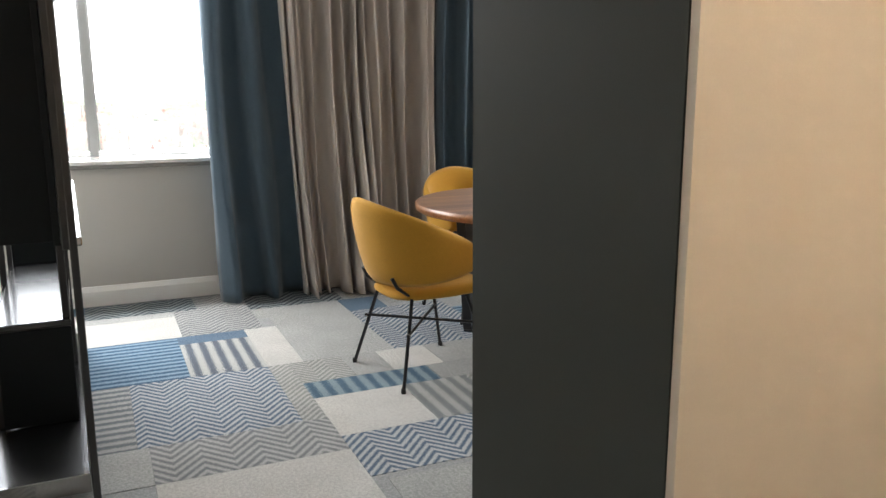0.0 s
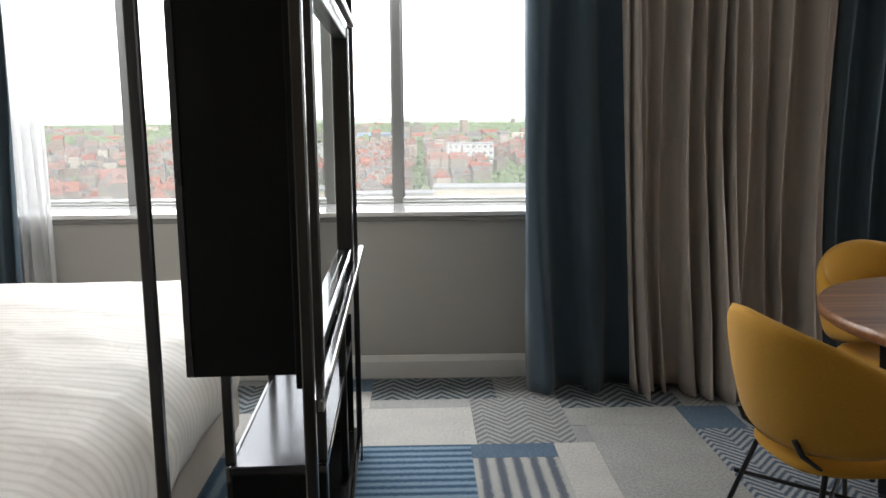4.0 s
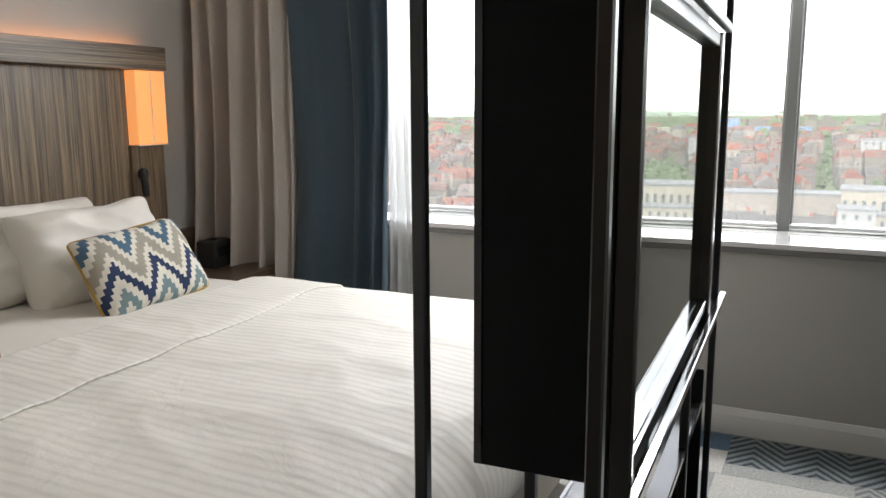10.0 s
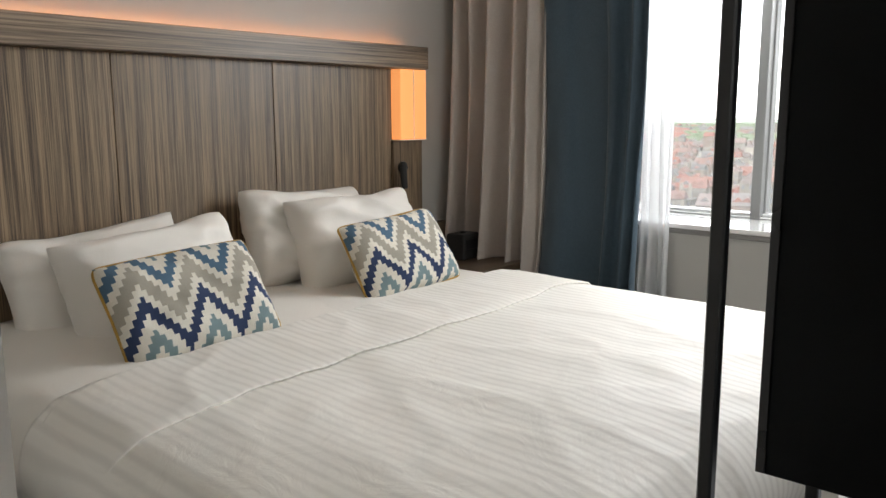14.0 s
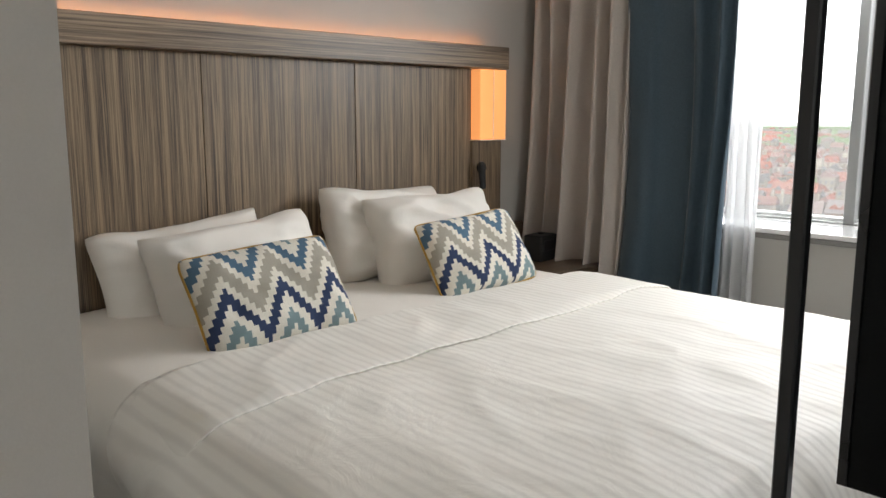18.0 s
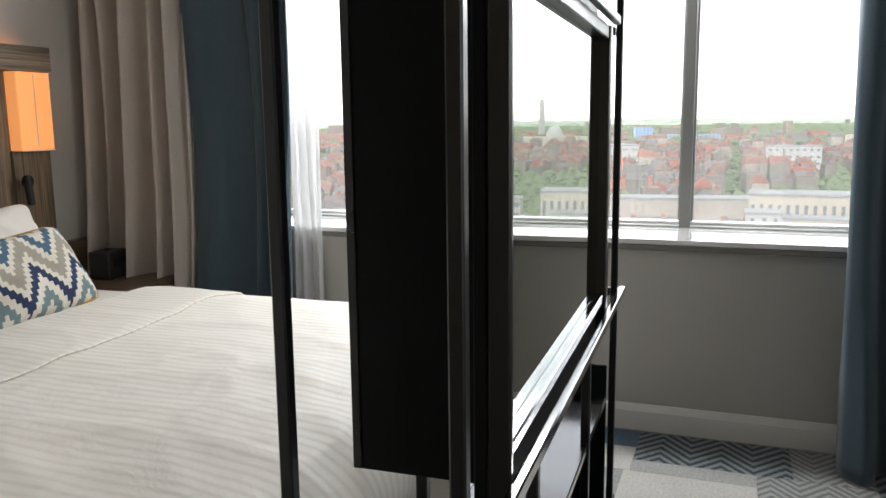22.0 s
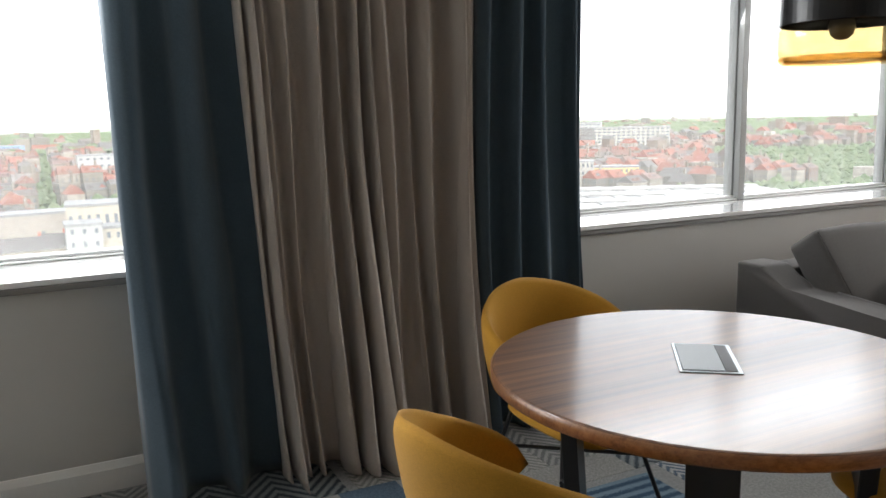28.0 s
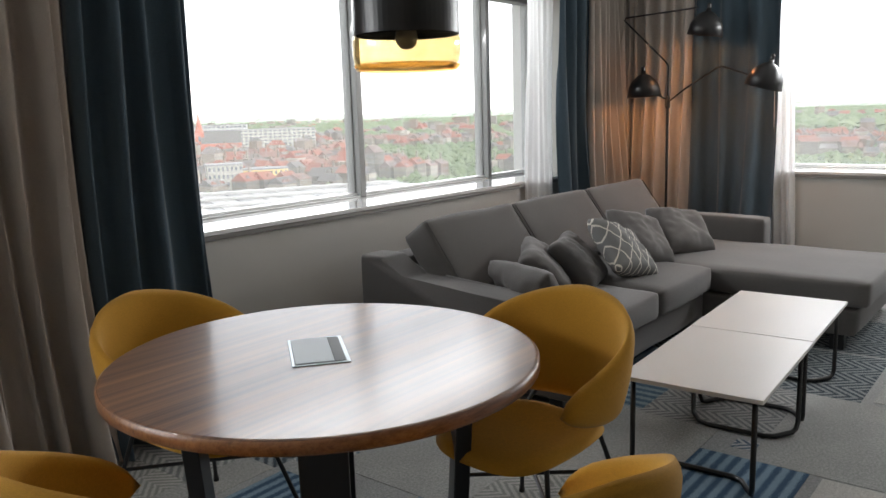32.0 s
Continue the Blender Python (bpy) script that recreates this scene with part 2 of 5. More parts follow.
def carpet(name, kind, c1, c2, period=0.05):
    """Loop-pile carpet in two yarns: plain, striped along x or y, or in a herringbone."""
    m, n, l, b = material(name, c1, 0.95, 0.0, 0.1)
    v = coords(n, l, "Object")
    info = n.new("ShaderNodeObjectInfo")
    pile = node(n, "ShaderNodeTexNoise", Scale=330.0, Detail=2.0)
    heather = node(n, "ShaderNodeTexNoise", Scale=90.0, Detail=3.0)
    wear = node(n, "ShaderNodeTexNoise", Scale=5.0, Detail=3.0)
    for x in (pile, heather, wear):
        l.new(v, x.inputs["Vector"])
    sep = n.new("ShaderNodeSeparateXYZ")
    l.new(v, sep.inputs[0])
    x, y = sep.outputs[0], sep.outputs[1]
    wob = calc(n, l, "MULTIPLY", calc(n, l, "SUBTRACT", heather.outputs["Fac"], 0.5), period * 0.25)
    if kind == "plain":
        t = heather.outputs["Fac"]
        edge = (0.35, 0.65)
    else:
        if kind == "bars_x":
            p = calc(n, l, "ADD", x, wob)
        elif kind == "bars_y":
            p = calc(n, l, "ADD", y, wob)
        else:
            p = calc(n, l, "ADD", calc(n, l, "ADD", y, wob), calc(n, l, "MULTIPLY", calc(n, l, "PINGPONG", calc(n, l, "ADD", x, 5.0), period * 2.1), 1.15))
        t = calc(n, l, "PINGPONG", p, period / 2)
        t = calc(n, l, "DIVIDE", t, period / 2)
        thread = node(n, "ShaderNodeTexNoise", Scale=1.0, Detail=2.0)
        l.new(coords(n, l, "Object", (55, 330, 330) if kind != "bars_x" else (330, 55, 330)), thread.inputs["Vector"])
        t = calc(n, l, "ADD", t, calc(n, l, "MULTIPLY", calc(n, l, "SUBTRACT", pile.outputs["Fac"], 0.5), 0.6))
        t = calc(n, l, "ADD", t, calc(n, l, "MULTIPLY", calc(n, l, "SUBTRACT", thread.outputs["Fac"], 0.5), 1.3))
        edge = (0.38, 0.62) if kind != "herring" else (0.3, 0.7)
    base = ramp(n, l, t, [(edge[0], c1), (edge[1], c2)])
    speck = n.new("ShaderNodeMix")
    speck.data_type, speck.blend_type = "RGBA", "MULTIPLY"
    speck.inputs[0].default_value = 1.0
    l.new(base, speck.inputs[6])
    g = calc(n, l, "MULTIPLY_ADD", pile.outputs["Fac"], 1.1, 0.3)
    g = calc(n, l, "MULTIPLY", g, calc(n, l, "MULTIPLY_ADD", wear.outputs["Fac"], 0.3, 0.85))
    g = calc(n, l, "MULTIPLY", g, calc(n, l, "MULTIPLY_ADD", info.outputs["Random"], 0.16, 0.95))
    l.new(g, speck.inputs[7])
    l.new(speck.outputs[2], b.inputs["Base Color"])
    bp = node(n, "ShaderNodeBump", Strength=0.6, Distance=0.003)
    l.new(pile.outputs["Fac"], bp.inputs["Height"])
    l.new(bp.outputs[0], b.inputs["Normal"])
    return m


def glow(name, color, strength):
    m, n, l, b = material(name, color, 0.6)
    b.inputs["Emission Color"].default_value = (*color, 1)
    b.inputs["Emission Strength"].default_value = strength
    return m


PAINT_GREY = varied("grey_wall_paint", (0.46, 0.445, 0.415), 0.6, grain=350, amount=0.03, bump=0.06)
PAINT_DARK = varied("dark_grey_wall_paint", (0.045, 0.052, 0.048), 0.6, grain=350, amount=0.06, bump=0.1, spec=0.3)
PAINT_CREAM = varied("cream_wall_paint", (0.62, 0.56, 0.48), 0.7, grain=350, amount=0.03, bump=0.06)
PAINT_WHITE = varied("white_paint", (0.78, 0.77, 0.74), 0.45, grain=300, amount=0.03, bump=0.03)
CEILING_WHITE = varied("ceiling_paint", (0.8, 0.79, 0.77), 0.85, grain=300, amount=0.03, bump=0.05)
SILL_STONE = varied("pale_sill_stone", (0.78, 0.77, 0.75), 0.1, grain=120, amount=0.06, bump=0.02)
# bottom rails: the sky's light on them is put into this paler tone
ALU_SKYLIT = varied("skylit_window_aluminium", (0.82, 0.82, 0.81), 0.25, grain=200, amount=0.04, bump=0.02)
SILL_EDGE = varied("grey_sill_edge", (0.2, 0.19, 0.18), 0.45, grain=120, amount=0.06, bump=0.02)
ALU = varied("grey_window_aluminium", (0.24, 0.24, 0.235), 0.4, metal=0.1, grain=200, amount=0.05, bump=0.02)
BLACK = varied("black_powder_coat", (0.009, 0.009, 0.01), 0.36, grain=600, amount=0.2, bump=0.03)
BLACK_PANEL = varied("black_panel_laminate", (0.0055, 0.007, 0.0078), 0.5, grain=300, amount=0.2, bump=0.03, spec=0.16)
BLUE = cloth("blue_curtain_cloth", (0.054, 0.082, 0.106), 0.18, 700)
BEIGE = cloth("beige_curtain_cloth", (0.49, 0.437, 0.39), 0.12, 700)
MUSTARD = cloth("mustard_chair_cloth", (0.5, 0.255, 0.03), 0.16, 900, sheen=0.1)
SOFA = cloth("grey_sofa_cloth", (0.105, 0.098, 0.094), 0.16, 800)
SOFA_DARK = cloth("dark_grey_cushion_cloth", (0.075, 0.071, 0.069), 0.16, 800)
CARPET = carpet("grey_carpet", "plain", (0.27, 0.28, 0.28), (0.36, 0.365, 0.36))
WALNUT = wood("walnut_veneer", (0.085, 0.038, 0.02), (0.29, 0.14, 0.07), "x", 0.55, 40, 260, (0.38, 0.6), 0.0)
WALNUT_EDGE = wood("walnut_edge", (0.15, 0.06, 0.026), (0.36, 0.17, 0.075), "x", 0.32, 70, 260, (0.4, 0.6))
COFFEE_TOP = varied("pale_coffee_top", (0.58, 0.55, 0.53), 0.42, grain=100, amount=0.04, bump=0.0)
VENEER = wood("striped_oak_veneer", (0.05, 0.034, 0.022), (0.31, 0.22, 0.135), "z", 0.42, 230, 600, (0.41, 0.57))
VENEER_LONG = wood("striped_oak_veneer_long", (0.07, 0.048, 0.03), (0.32, 0.235, 0.16), "y", 0.42, 130, 380, (0.42, 0.56))
DARK_WOOD = wood("dark_nightstand_wood", (0.06, 0.04, 0.026), (0.16, 0.11, 0.07), "y", 0.4, 90, 300)
BLACK_GLOSS = varied("black_lacquered_steel", (0.008, 0.008, 0.009), 0.3, grain=500, amount=0.2, bump=0.015)
BLACK_POLISH = varied("polished_black_steel", (0.008, 0.008, 0.009), 0.16, grain=500, amount=0.2, bump=0.01)
BLACK_SHELF = varied("black_gloss_shelf", (0.01, 0.01, 0.011), 0.22, grain=300, amount=0.2, bump=0.015)
RUBBER = varied("black_plastic", (0.015, 0.015, 0.015), 0.55, grain=400, amount=0.2, bump=0.05)
STEEL = varied("brushed_steel", (0.4, 0.43, 0.45), 0.42, metal=1.0, grain=300, amount=0.08, bump=0.02)
LID_STEEL = varied("satin_steel_lid", (0.4, 0.44, 0.46), 0.5, grain=300, amount=0.05, bump=0.01)
PIPING = cloth("yellow_piping", (0.45, 0.27, 0.06), 0.15, 1200)
CREAM_BASE = cloth("cream_bed_base_cloth", (0.62, 0.56, 0.48), 0.06, 600)


def bed_linen(name, striped):
    """White cotton, with woven satin stripes along the bed where striped."""
    m, n, l, b = material(name, (0.84, 0.8, 0.735), 0.7, 0.0, 0.3)
    v = coords(n, l, "Object")
    thread = node(n, "ShaderNodeTexNoise", Scale=900.0, Detail=1.0)
    crease = node(n, "ShaderNodeTexNoise", Scale=7.0, Detail=6.0, Roughness=0.62, Distortion=0.9)
    for x in (thread, crease):
        l.new(v, x.inputs["Vector"])
    h = calc(n, l, "MULTIPLY_ADD", thread.outputs["Fac"], 0.15, calc(n, l, "MULTIPLY", crease.outputs["Fac"], 2.6))
    if striped:
        s = stripes(n, l, v, 1, 0.036)
        hard = calc(n, l, "SMOOTH_MIN", calc(n, l, "MULTIPLY", s, 1.6), 1.0, 0.2)
        l.new(calc(n, l, "MULTIPLY_ADD", hard, -0.25, 0.8), b.inputs["Roughness"])
        l.new(ramp(n, l, hard, [(0.0, (0.76, 0.725, 0.665)), (1.0, (0.85, 0.815, 0.75))]), b.inputs["Base Color"])
        h = calc(n, l, "MULTIPLY_ADD", hard, 0.08, h)
    bp = node(n, "ShaderNodeBump", Strength=0.35, Distance=0.004)
    l.new(h, bp.inputs["Height"])
    l.new(bp.outputs[0], b.inputs["Normal"])
    b.inputs["Sheen Weight"].default_value = 0.1
    return m


LINEN = bed_linen("white_striped_linen", True)
COTTON = bed_linen("white_cotton", False)


def chevron_cloth(name, w, h):
    """Stepped zigzag bands in blue, taupe and navy on off-white."""
    m, n, l, b = material(name, (0.7, 0.66, 0.58), 0.85, 0.0, 0.2)
    v = coords(n, l, "Object")
    sep = n.new("ShaderNodeSeparateXYZ")
    l.new(v, sep.inputs[0])
    step = 0.0143
    u = calc(n, l, "MULTIPLY", calc(n, l, "FLOOR", calc(n, l, "DIVIDE", calc(n, l, "ADD", sep.outputs[0], 2.0), step)), step)
    tri = calc(n, l, "PINGPONG", u, 0.1)
    p = calc(n, l, "ADD", calc(n, l, "MULTIPLY", tri, 1.6), calc(n, l, "ADD", sep.outputs[2], 1.05))
    p = calc(n, l, "MULTIPLY", calc(n, l, "FLOOR", calc(n, l, "DIVIDE", p, step)), step)
    f = calc(n, l, "FRACT", calc(n, l, "DIVIDE", p, 0.44))
    white, navy, teal, taupe, blue = (0.72, 0.68, 0.59), (0.035, 0.052, 0.11), (0.19, 0.26, 0.27), (0.37, 0.34, 0.28), (0.085, 0.15, 0.22)
    r = n.new("ShaderNodeValToRGB")
    r.color_ramp.interpolation = "CONSTANT"
    stops = [(0.0, white), (0.06, teal), (0.19, white), (0.31, navy), (0.44, white), (0.55, taupe), (0.70, white), (0.81, blue), (0.95, white)]
    e = r.color_ramp.elements
    while len(e) < len(stops):
        e.new(0.5)
    for k, (pos, c) in zip(e, stops):
        k.position, k.color = pos, (*c, 1)
    l.new(f, r.inputs["Fac"])
    thread = node(n, "ShaderNodeTexNoise", Scale=700.0, Detail=2.0)
    l.new(v, thread.inputs["Vector"])
    mx = n.new("ShaderNodeMix")
    mx.data_type, mx.blend_type = "RGBA", "MULTIPLY"
    mx.inputs[0].default_value = 1.0
    l.new(r.outputs[0], mx.inputs[6])
    l.new(calc(n, l, "MULTIPLY_ADD", thread.outputs["Fac"], 0.6, 0.7), mx.inputs[7])
    l.new(mx.outputs[2], b.inputs["Base Color"])
    bp = node(n, "ShaderNodeBump", Strength=0.3, Distance=0.001)
    l.new(thread.outputs["Fac"], bp.inputs["Height"])
    l.new(bp.outputs[0], b.inputs["Normal"])
    return m


CHEVRON = chevron_cloth("chevron_cushion_cloth", 0.6, 0.34)


def lattice_cloth(name):
    """Grey cloth with an off-white woven diamond lattice."""
    m, n, l, b = material(name, (0.2, 0.2, 0.2), 0.9, 0.0, 0.2)
    v = coords(n, l, "Object")
    wob = node(n, "ShaderNodeTexNoise", Scale=40.0, Detail=2.0)
    l.new(v, wob.inputs["Vector"])
    sep = n.new("ShaderNodeSeparateXYZ")
    l.new(v, sep.inputs[0])
    o = calc(n, l, "MULTIPLY", calc(n, l, "SUBTRACT", wob.outputs["Fac"], 0.5), 0.008)
    a = calc(n, l, "ADD", calc(n, l, "ADD", sep.outputs[0], calc(n, l, "MULTIPLY", sep.outputs[2], 0.6)), o)
    c = calc(n, l, "SUBTRACT", calc(n, l, "SUBTRACT", sep.outputs[0], calc(n, l, "MULTIPLY", sep.outputs[2], 0.6)), o)
    d = calc(n, l, "MINIMUM", calc(n, l, "PINGPONG", calc(n, l, "ADD", a, 5.0), 0.046), calc(n, l, "PINGPONG", calc(n, l, "ADD", c, 5.0), 0.046))
    l.new(ramp(n, l, calc(n, l, "MULTIPLY", d, 75.0), [(0.26, (0.6, 0.57, 0.5)), (0.36, (0.17, 0.17, 0.165))]), b.inputs["Base Color"])
    return m


LATTICE = lattice_cloth("lattice_cushion_cloth")


def glass_pane(name, tint=(1, 1, 1), dust_haze=0.0):
    m, n, l, b = material(name, (1, 1, 1), 0.0)
    clear = n.new("ShaderNodeBsdfTransparent")
    clear.inputs[0].default_value = (*tint, 1)
    gloss = n.new("ShaderNodeBsdfGlossy")
    gloss.inputs["Roughness"].default_value = 0.0
    fr = n.new("ShaderNodeLayerWeight")
    mx = n.new("ShaderNodeMixShader")
    l.new(calc(n, l, "MULTIPLY_ADD", calc(n, l, "POWER", fr.outputs["Facing"], 5.0), 0.5, 0.03), mx.inputs[0])
    l.new(clear.outputs[0], mx.inputs[1])
    l.new(gloss.outputs[0], mx.inputs[2])
    out = mx
    if dust_haze:
        # translucent film: dust on the pane, made pale to stand in for city haze
        film = n.new("ShaderNodeBsdfTranslucent")
        film.inputs[0].default_value = (0.95, 0.96, 0.93, 1)
        out = n.new("ShaderNodeMixShader")
        smear = node(n, "ShaderNodeTexNoise", Scale=1.3, Detail=5.0)
        l.new(coords(n, l, "Object", (1, 1, 0.5)), smear.inputs["Vector"])
        l.new(calc(n, l, "MULTIPLY_ADD", smear.outputs["Fac"], dust_haze, dust_haze * 0.5), out.inputs[0])
        l.new(mx.outputs[0], out.inputs[1])
        l.new(film.outputs[0], out.inputs[2])
    l.new(out.outputs[0], n["Material Output"].inputs["Surface"])
    n.remove(b)
    return m


GLASS = glass_pane("dusty_hazy_glass", (1, 1, 1), 0.085)
SCREEN, _n, _l, _b = material("dark_mirror_screen", (0.56, 0.60, 0.55), 0.015, 1.0, 0.5)
AMBER = glass_pane("amber_glass", (0.84, 0.77, 0.62))
AMBER_DEEP = glass_pane("deep_amber_glass", (0.8, 0.62, 0.36))


def sheer_cloth():
    m, n, l, b = material("sheer_voile", (0.9, 0.9, 0.9), 0.9)
    clear = n.new("ShaderNodeBsdfTransparent")
    through_it = n.new("ShaderNodeBsdfTranslucent")
    through_it.inputs[0].default_value = (0.9, 0.9, 0.9, 1)
    a = n.new("ShaderNodeMixShader")
    a.inputs[0].default_value = 0.5
    l.new(b.outputs[0], a.inputs[1])
    l.new(through_it.outputs[0], a.inputs[2])
    c = n.new("ShaderNodeMixShader")
    v = coords(n, l, "Object")
    t = node(n, "ShaderNodeTexNoise", Scale=600.0, Detail=1.0)
    l.new(v, t.inputs["Vector"])
    l.new(calc(n, l, "MULTIPLY_ADD", t.outputs["Fac"], 0.3, 0.1), c.inputs[0])
    l.new(a.outputs[0], c.inputs[1])
    l.new(clear.outputs[0], c.inputs[2])
    l.new(c.outputs[0], n["Material Output"].inputs["Surface"])
    return m


SHEER = sheer_cloth()
for _m, _w, _r in ((BLACK_POLISH, 1.0, 0.08), (BLACK_GLOSS, 0.25, 0.15), (BLACK_SHELF, 0.8, 0.14), (WALNUT, 0.6, 0.19), (SILL_STONE, 1.0, 0.03)):
    _p = _m.node_tree.nodes["Principled BSDF"]
    _p.inputs["Coat Weight"].default_value, _p.inputs["Coat Roughness"].default_value, _p.inputs["Coat IOR"].default_value = _w, _r, 3.0 if _m is BLACK_POLISH else 1.7 if _m is WALNUT else 1.55
LED = glow("warm_led_strip", (1.0, 0.38, 0.11), 3.2)
SHADE_GLOW = glow("lit_parchment_shade", (1.0, 0.40, 0.13), 0.155)
SHADE_SIDE = glow("lit_parchment_shade_side", (1.0, 0.5, 0.2), 0.14)
BULB = glow("warm_bulb", (1.0, 0.6, 0.25), 6.0)

# ---- structure: a hotel suite, windows to the north (y = 0) and east (x = 7.5) ----
W, E, N, S, H = -3.157, 7.5, 0.0, -6.6, 2.72
SILL, HEAD = 0.89, 2.45
T = 0.66
floor_ob = structure("floor", boxed(W - T, E + T, S - T, N + T, -0.2, -0.0022), CARPET, "grey carpeted floor of a hotel suite", "floor")
structure("ceiling", boxed(W - T, E + T, S - T, N + T, H, H + 0.2), CEILING_WHITE, "plain white plaster ceiling", "ceiling")
structure("wall_west", boxed(W - T, W, S, N, 0, H), PAINT_GREY, "light grey painted wall behind the headboard", "wall")
structure("wall_south", boxed(W - T, E + T, S - T, S, 0, H), PAINT_CREAM, "cream painted wall behind the entrance hall", "wall")


def window_wall(name, along, lo, hi, openings):
    """A wall with window openings; along is 'x' for the north wall and 'y' for the east wall."""
    bm = bm_new()

    def piece(a, b, z0, z1):
        if b - a < 0.005:
            return
        if along == "x":
            box(bm, a, b, N, N + T, z0, z1)
        else:
            box(bm, E, E + T, a, b, z0, z1)

    piece(lo, hi, 0, SILL - 0.03)
    piece(lo, hi, HEAD, H)
    at = lo
    for a, b in openings:
        piece(at, a, SILL - 0.03, HEAD)
        at = b
    piece(at, hi, SILL - 0.03, HEAD)
    return structure(name, bm, PAINT_GREY, "light grey painted wall under a long window", "wall")


WIN1, WIN2, WIN3 = (-2.42, 1.02), (2.5, 6.80), (-4.3, -1.3)
window_wall("wall_north", "x", W - T, E + T, [WIN1, WIN2])
window_wall("wall_east", "y", S, N, [WIN3])


def window(name, along, a, b, bars):
    """Frame, mullions, panes and a stone sill in one opening."""
    root = tagged(new(name), "grey aluminium framed window with tall fixed panes", "window", kind="structure")

    def slab(part_name, a0, a1, d0, d1, z0, z1, mat, parent=root, bevel=0.003):
        bm = boxed(a0, a1, N + d0, N + d1, z0, z1, bevel) if along == "x" else boxed(E + d0, E + d1, a0, a1, z0, z1, bevel)
        return part(part_name, bm, mat, parent)

    slab("sill", a - 0.0, b + 0.0, -0.028, 0.58, SILL - 0.006, SILL + 0.018, SILL_STONE)
    slab("sill_edge", a, b, -0.03, 0.0, SILL - 0.032, SILL - 0.008, SILL_EDGE)
    slab("bottom_rail", a, b, 0.41, 0.53, SILL + 0.02, SILL + 0.029, ALU_SKYLIT)
    slab("bottom_rail", a, b, 0.435, 0.51, SILL + 0.031, SILL + 0.045, ALU_SKYLIT)
    slab("top_rail", a, b, 0.41, 0.53, HEAD - 0.06, HEAD - 0.002, ALU)
    edges = [a + 0.03] + list(bars) + [b - 0.03]
    for x in edges:
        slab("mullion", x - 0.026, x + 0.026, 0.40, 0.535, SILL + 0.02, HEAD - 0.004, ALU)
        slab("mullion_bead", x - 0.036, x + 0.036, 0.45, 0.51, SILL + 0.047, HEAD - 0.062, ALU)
    for x0, x1 in zip(edges, edges[1:]):
        p = slab("pane", x0 + 0.028, x1 - 0.028, 0.475, 0.483, SILL + 0.04, HEAD - 0.05, GLASS, bevel=0)
        p.visible_shadow = False
    return root


window("window_1", "x", *WIN1, (-1.51, 0.0))
window("window_2", "x", *WIN2, (2.97, 4.50, 6.04))
window("window_3", "y", *WIN3, (-2.9,))
bm = bm_new()
profile = ((0.0, 0.0), (-0.018, 0.0), (-0.018, 0.094), (-0.016, 0.097), (-0.006, 0.124), (0.0, 0.126))
ends = [[bm.verts.new((x, y, z)) for y, z in profile] for x in (W, E)]
bm.faces.new(ends[0])
bm.faces.new(ends[1][::-1])
for k in range(len(profile)):
    q = (k + 1) % len(profile)
    bm.faces.new((ends[0][k], ends[1][k], ends[1][q], ends[0][q]))
bmesh.ops.recalc_face_normals(bm, faces=bm.faces)
structure("baseboard_north", bm, PAINT_WHITE, "white painted baseboard along the window wall", "baseboard")
structure("baseboard_east", boxed(E - 0.016, E, S, -0.018, 0.0, 0.118, 0.004), PAINT_WHITE, "white painted baseboard along the window wall", "baseboard")
# the pier between hall and sitting area, and the bathroom block beside the bed
def slanted(corners, z1):
    """An upright block over a four-cornered plan."""
    bm = bm_new()
    lo, hi = ([bm.verts.new((x, y, z)) for x, y in corners] for z in (0.0, z1))
    bm.faces.new(lo)
    bm.faces.new(hi)
    for k in range(4):
        bm.faces.new((lo[k], lo[(k + 1) % 4], hi[(k + 1) % 4], hi[k]))
    return bm


structure("wall_pier", slanted(((0.675, -3.906), (2.0, -3.906), (2.0, -4.427), (0.74, -4.427)), H), PAINT_DARK, "dark grey papered wall end beside the entrance hall", "wall")
structure("wall_niche", boxed(0.742, 2.0, -4.447, -4.429, 0, H), PAINT_CREAM, "cream painted niche wall in the entrance hall", "wall")
structure("wall_dining", boxed(2.002, E, -4.25, -3.908, 0, H), PAINT_GREY, "light grey painted wall behind the dining table", "wall")
structure("wall_hall_east", boxed(2.002, 2.3, S, -4.252, 0, H), PAINT_CREAM, "cream painted wall in the entrance hall", "wall")
structure("wall_bathroom", boxed(W, -0.607, S, -3.546, 0, H), PAINT_GREY, "light grey painted wall beside the bed", "wall")
# ---- the black steel room divider, turned a little against the walls ----
DIV = pose(-0.08, -2.53, 0, 0, 0, 1.66)
DX0, DX1 = -0.300, -0.028
YA, YF = -0.251, 1.482
div = thing("room_divider", DIV, "tall black steel room divider with shelves standing on the carpet", "room divider")


def post(x, y, z0, z1, s=0.014, mat=BLACK_GLOSS):
    return part("post", boxed(x - s, x + s, y - s, y + s, z0, z1, 0.003), mat, div)


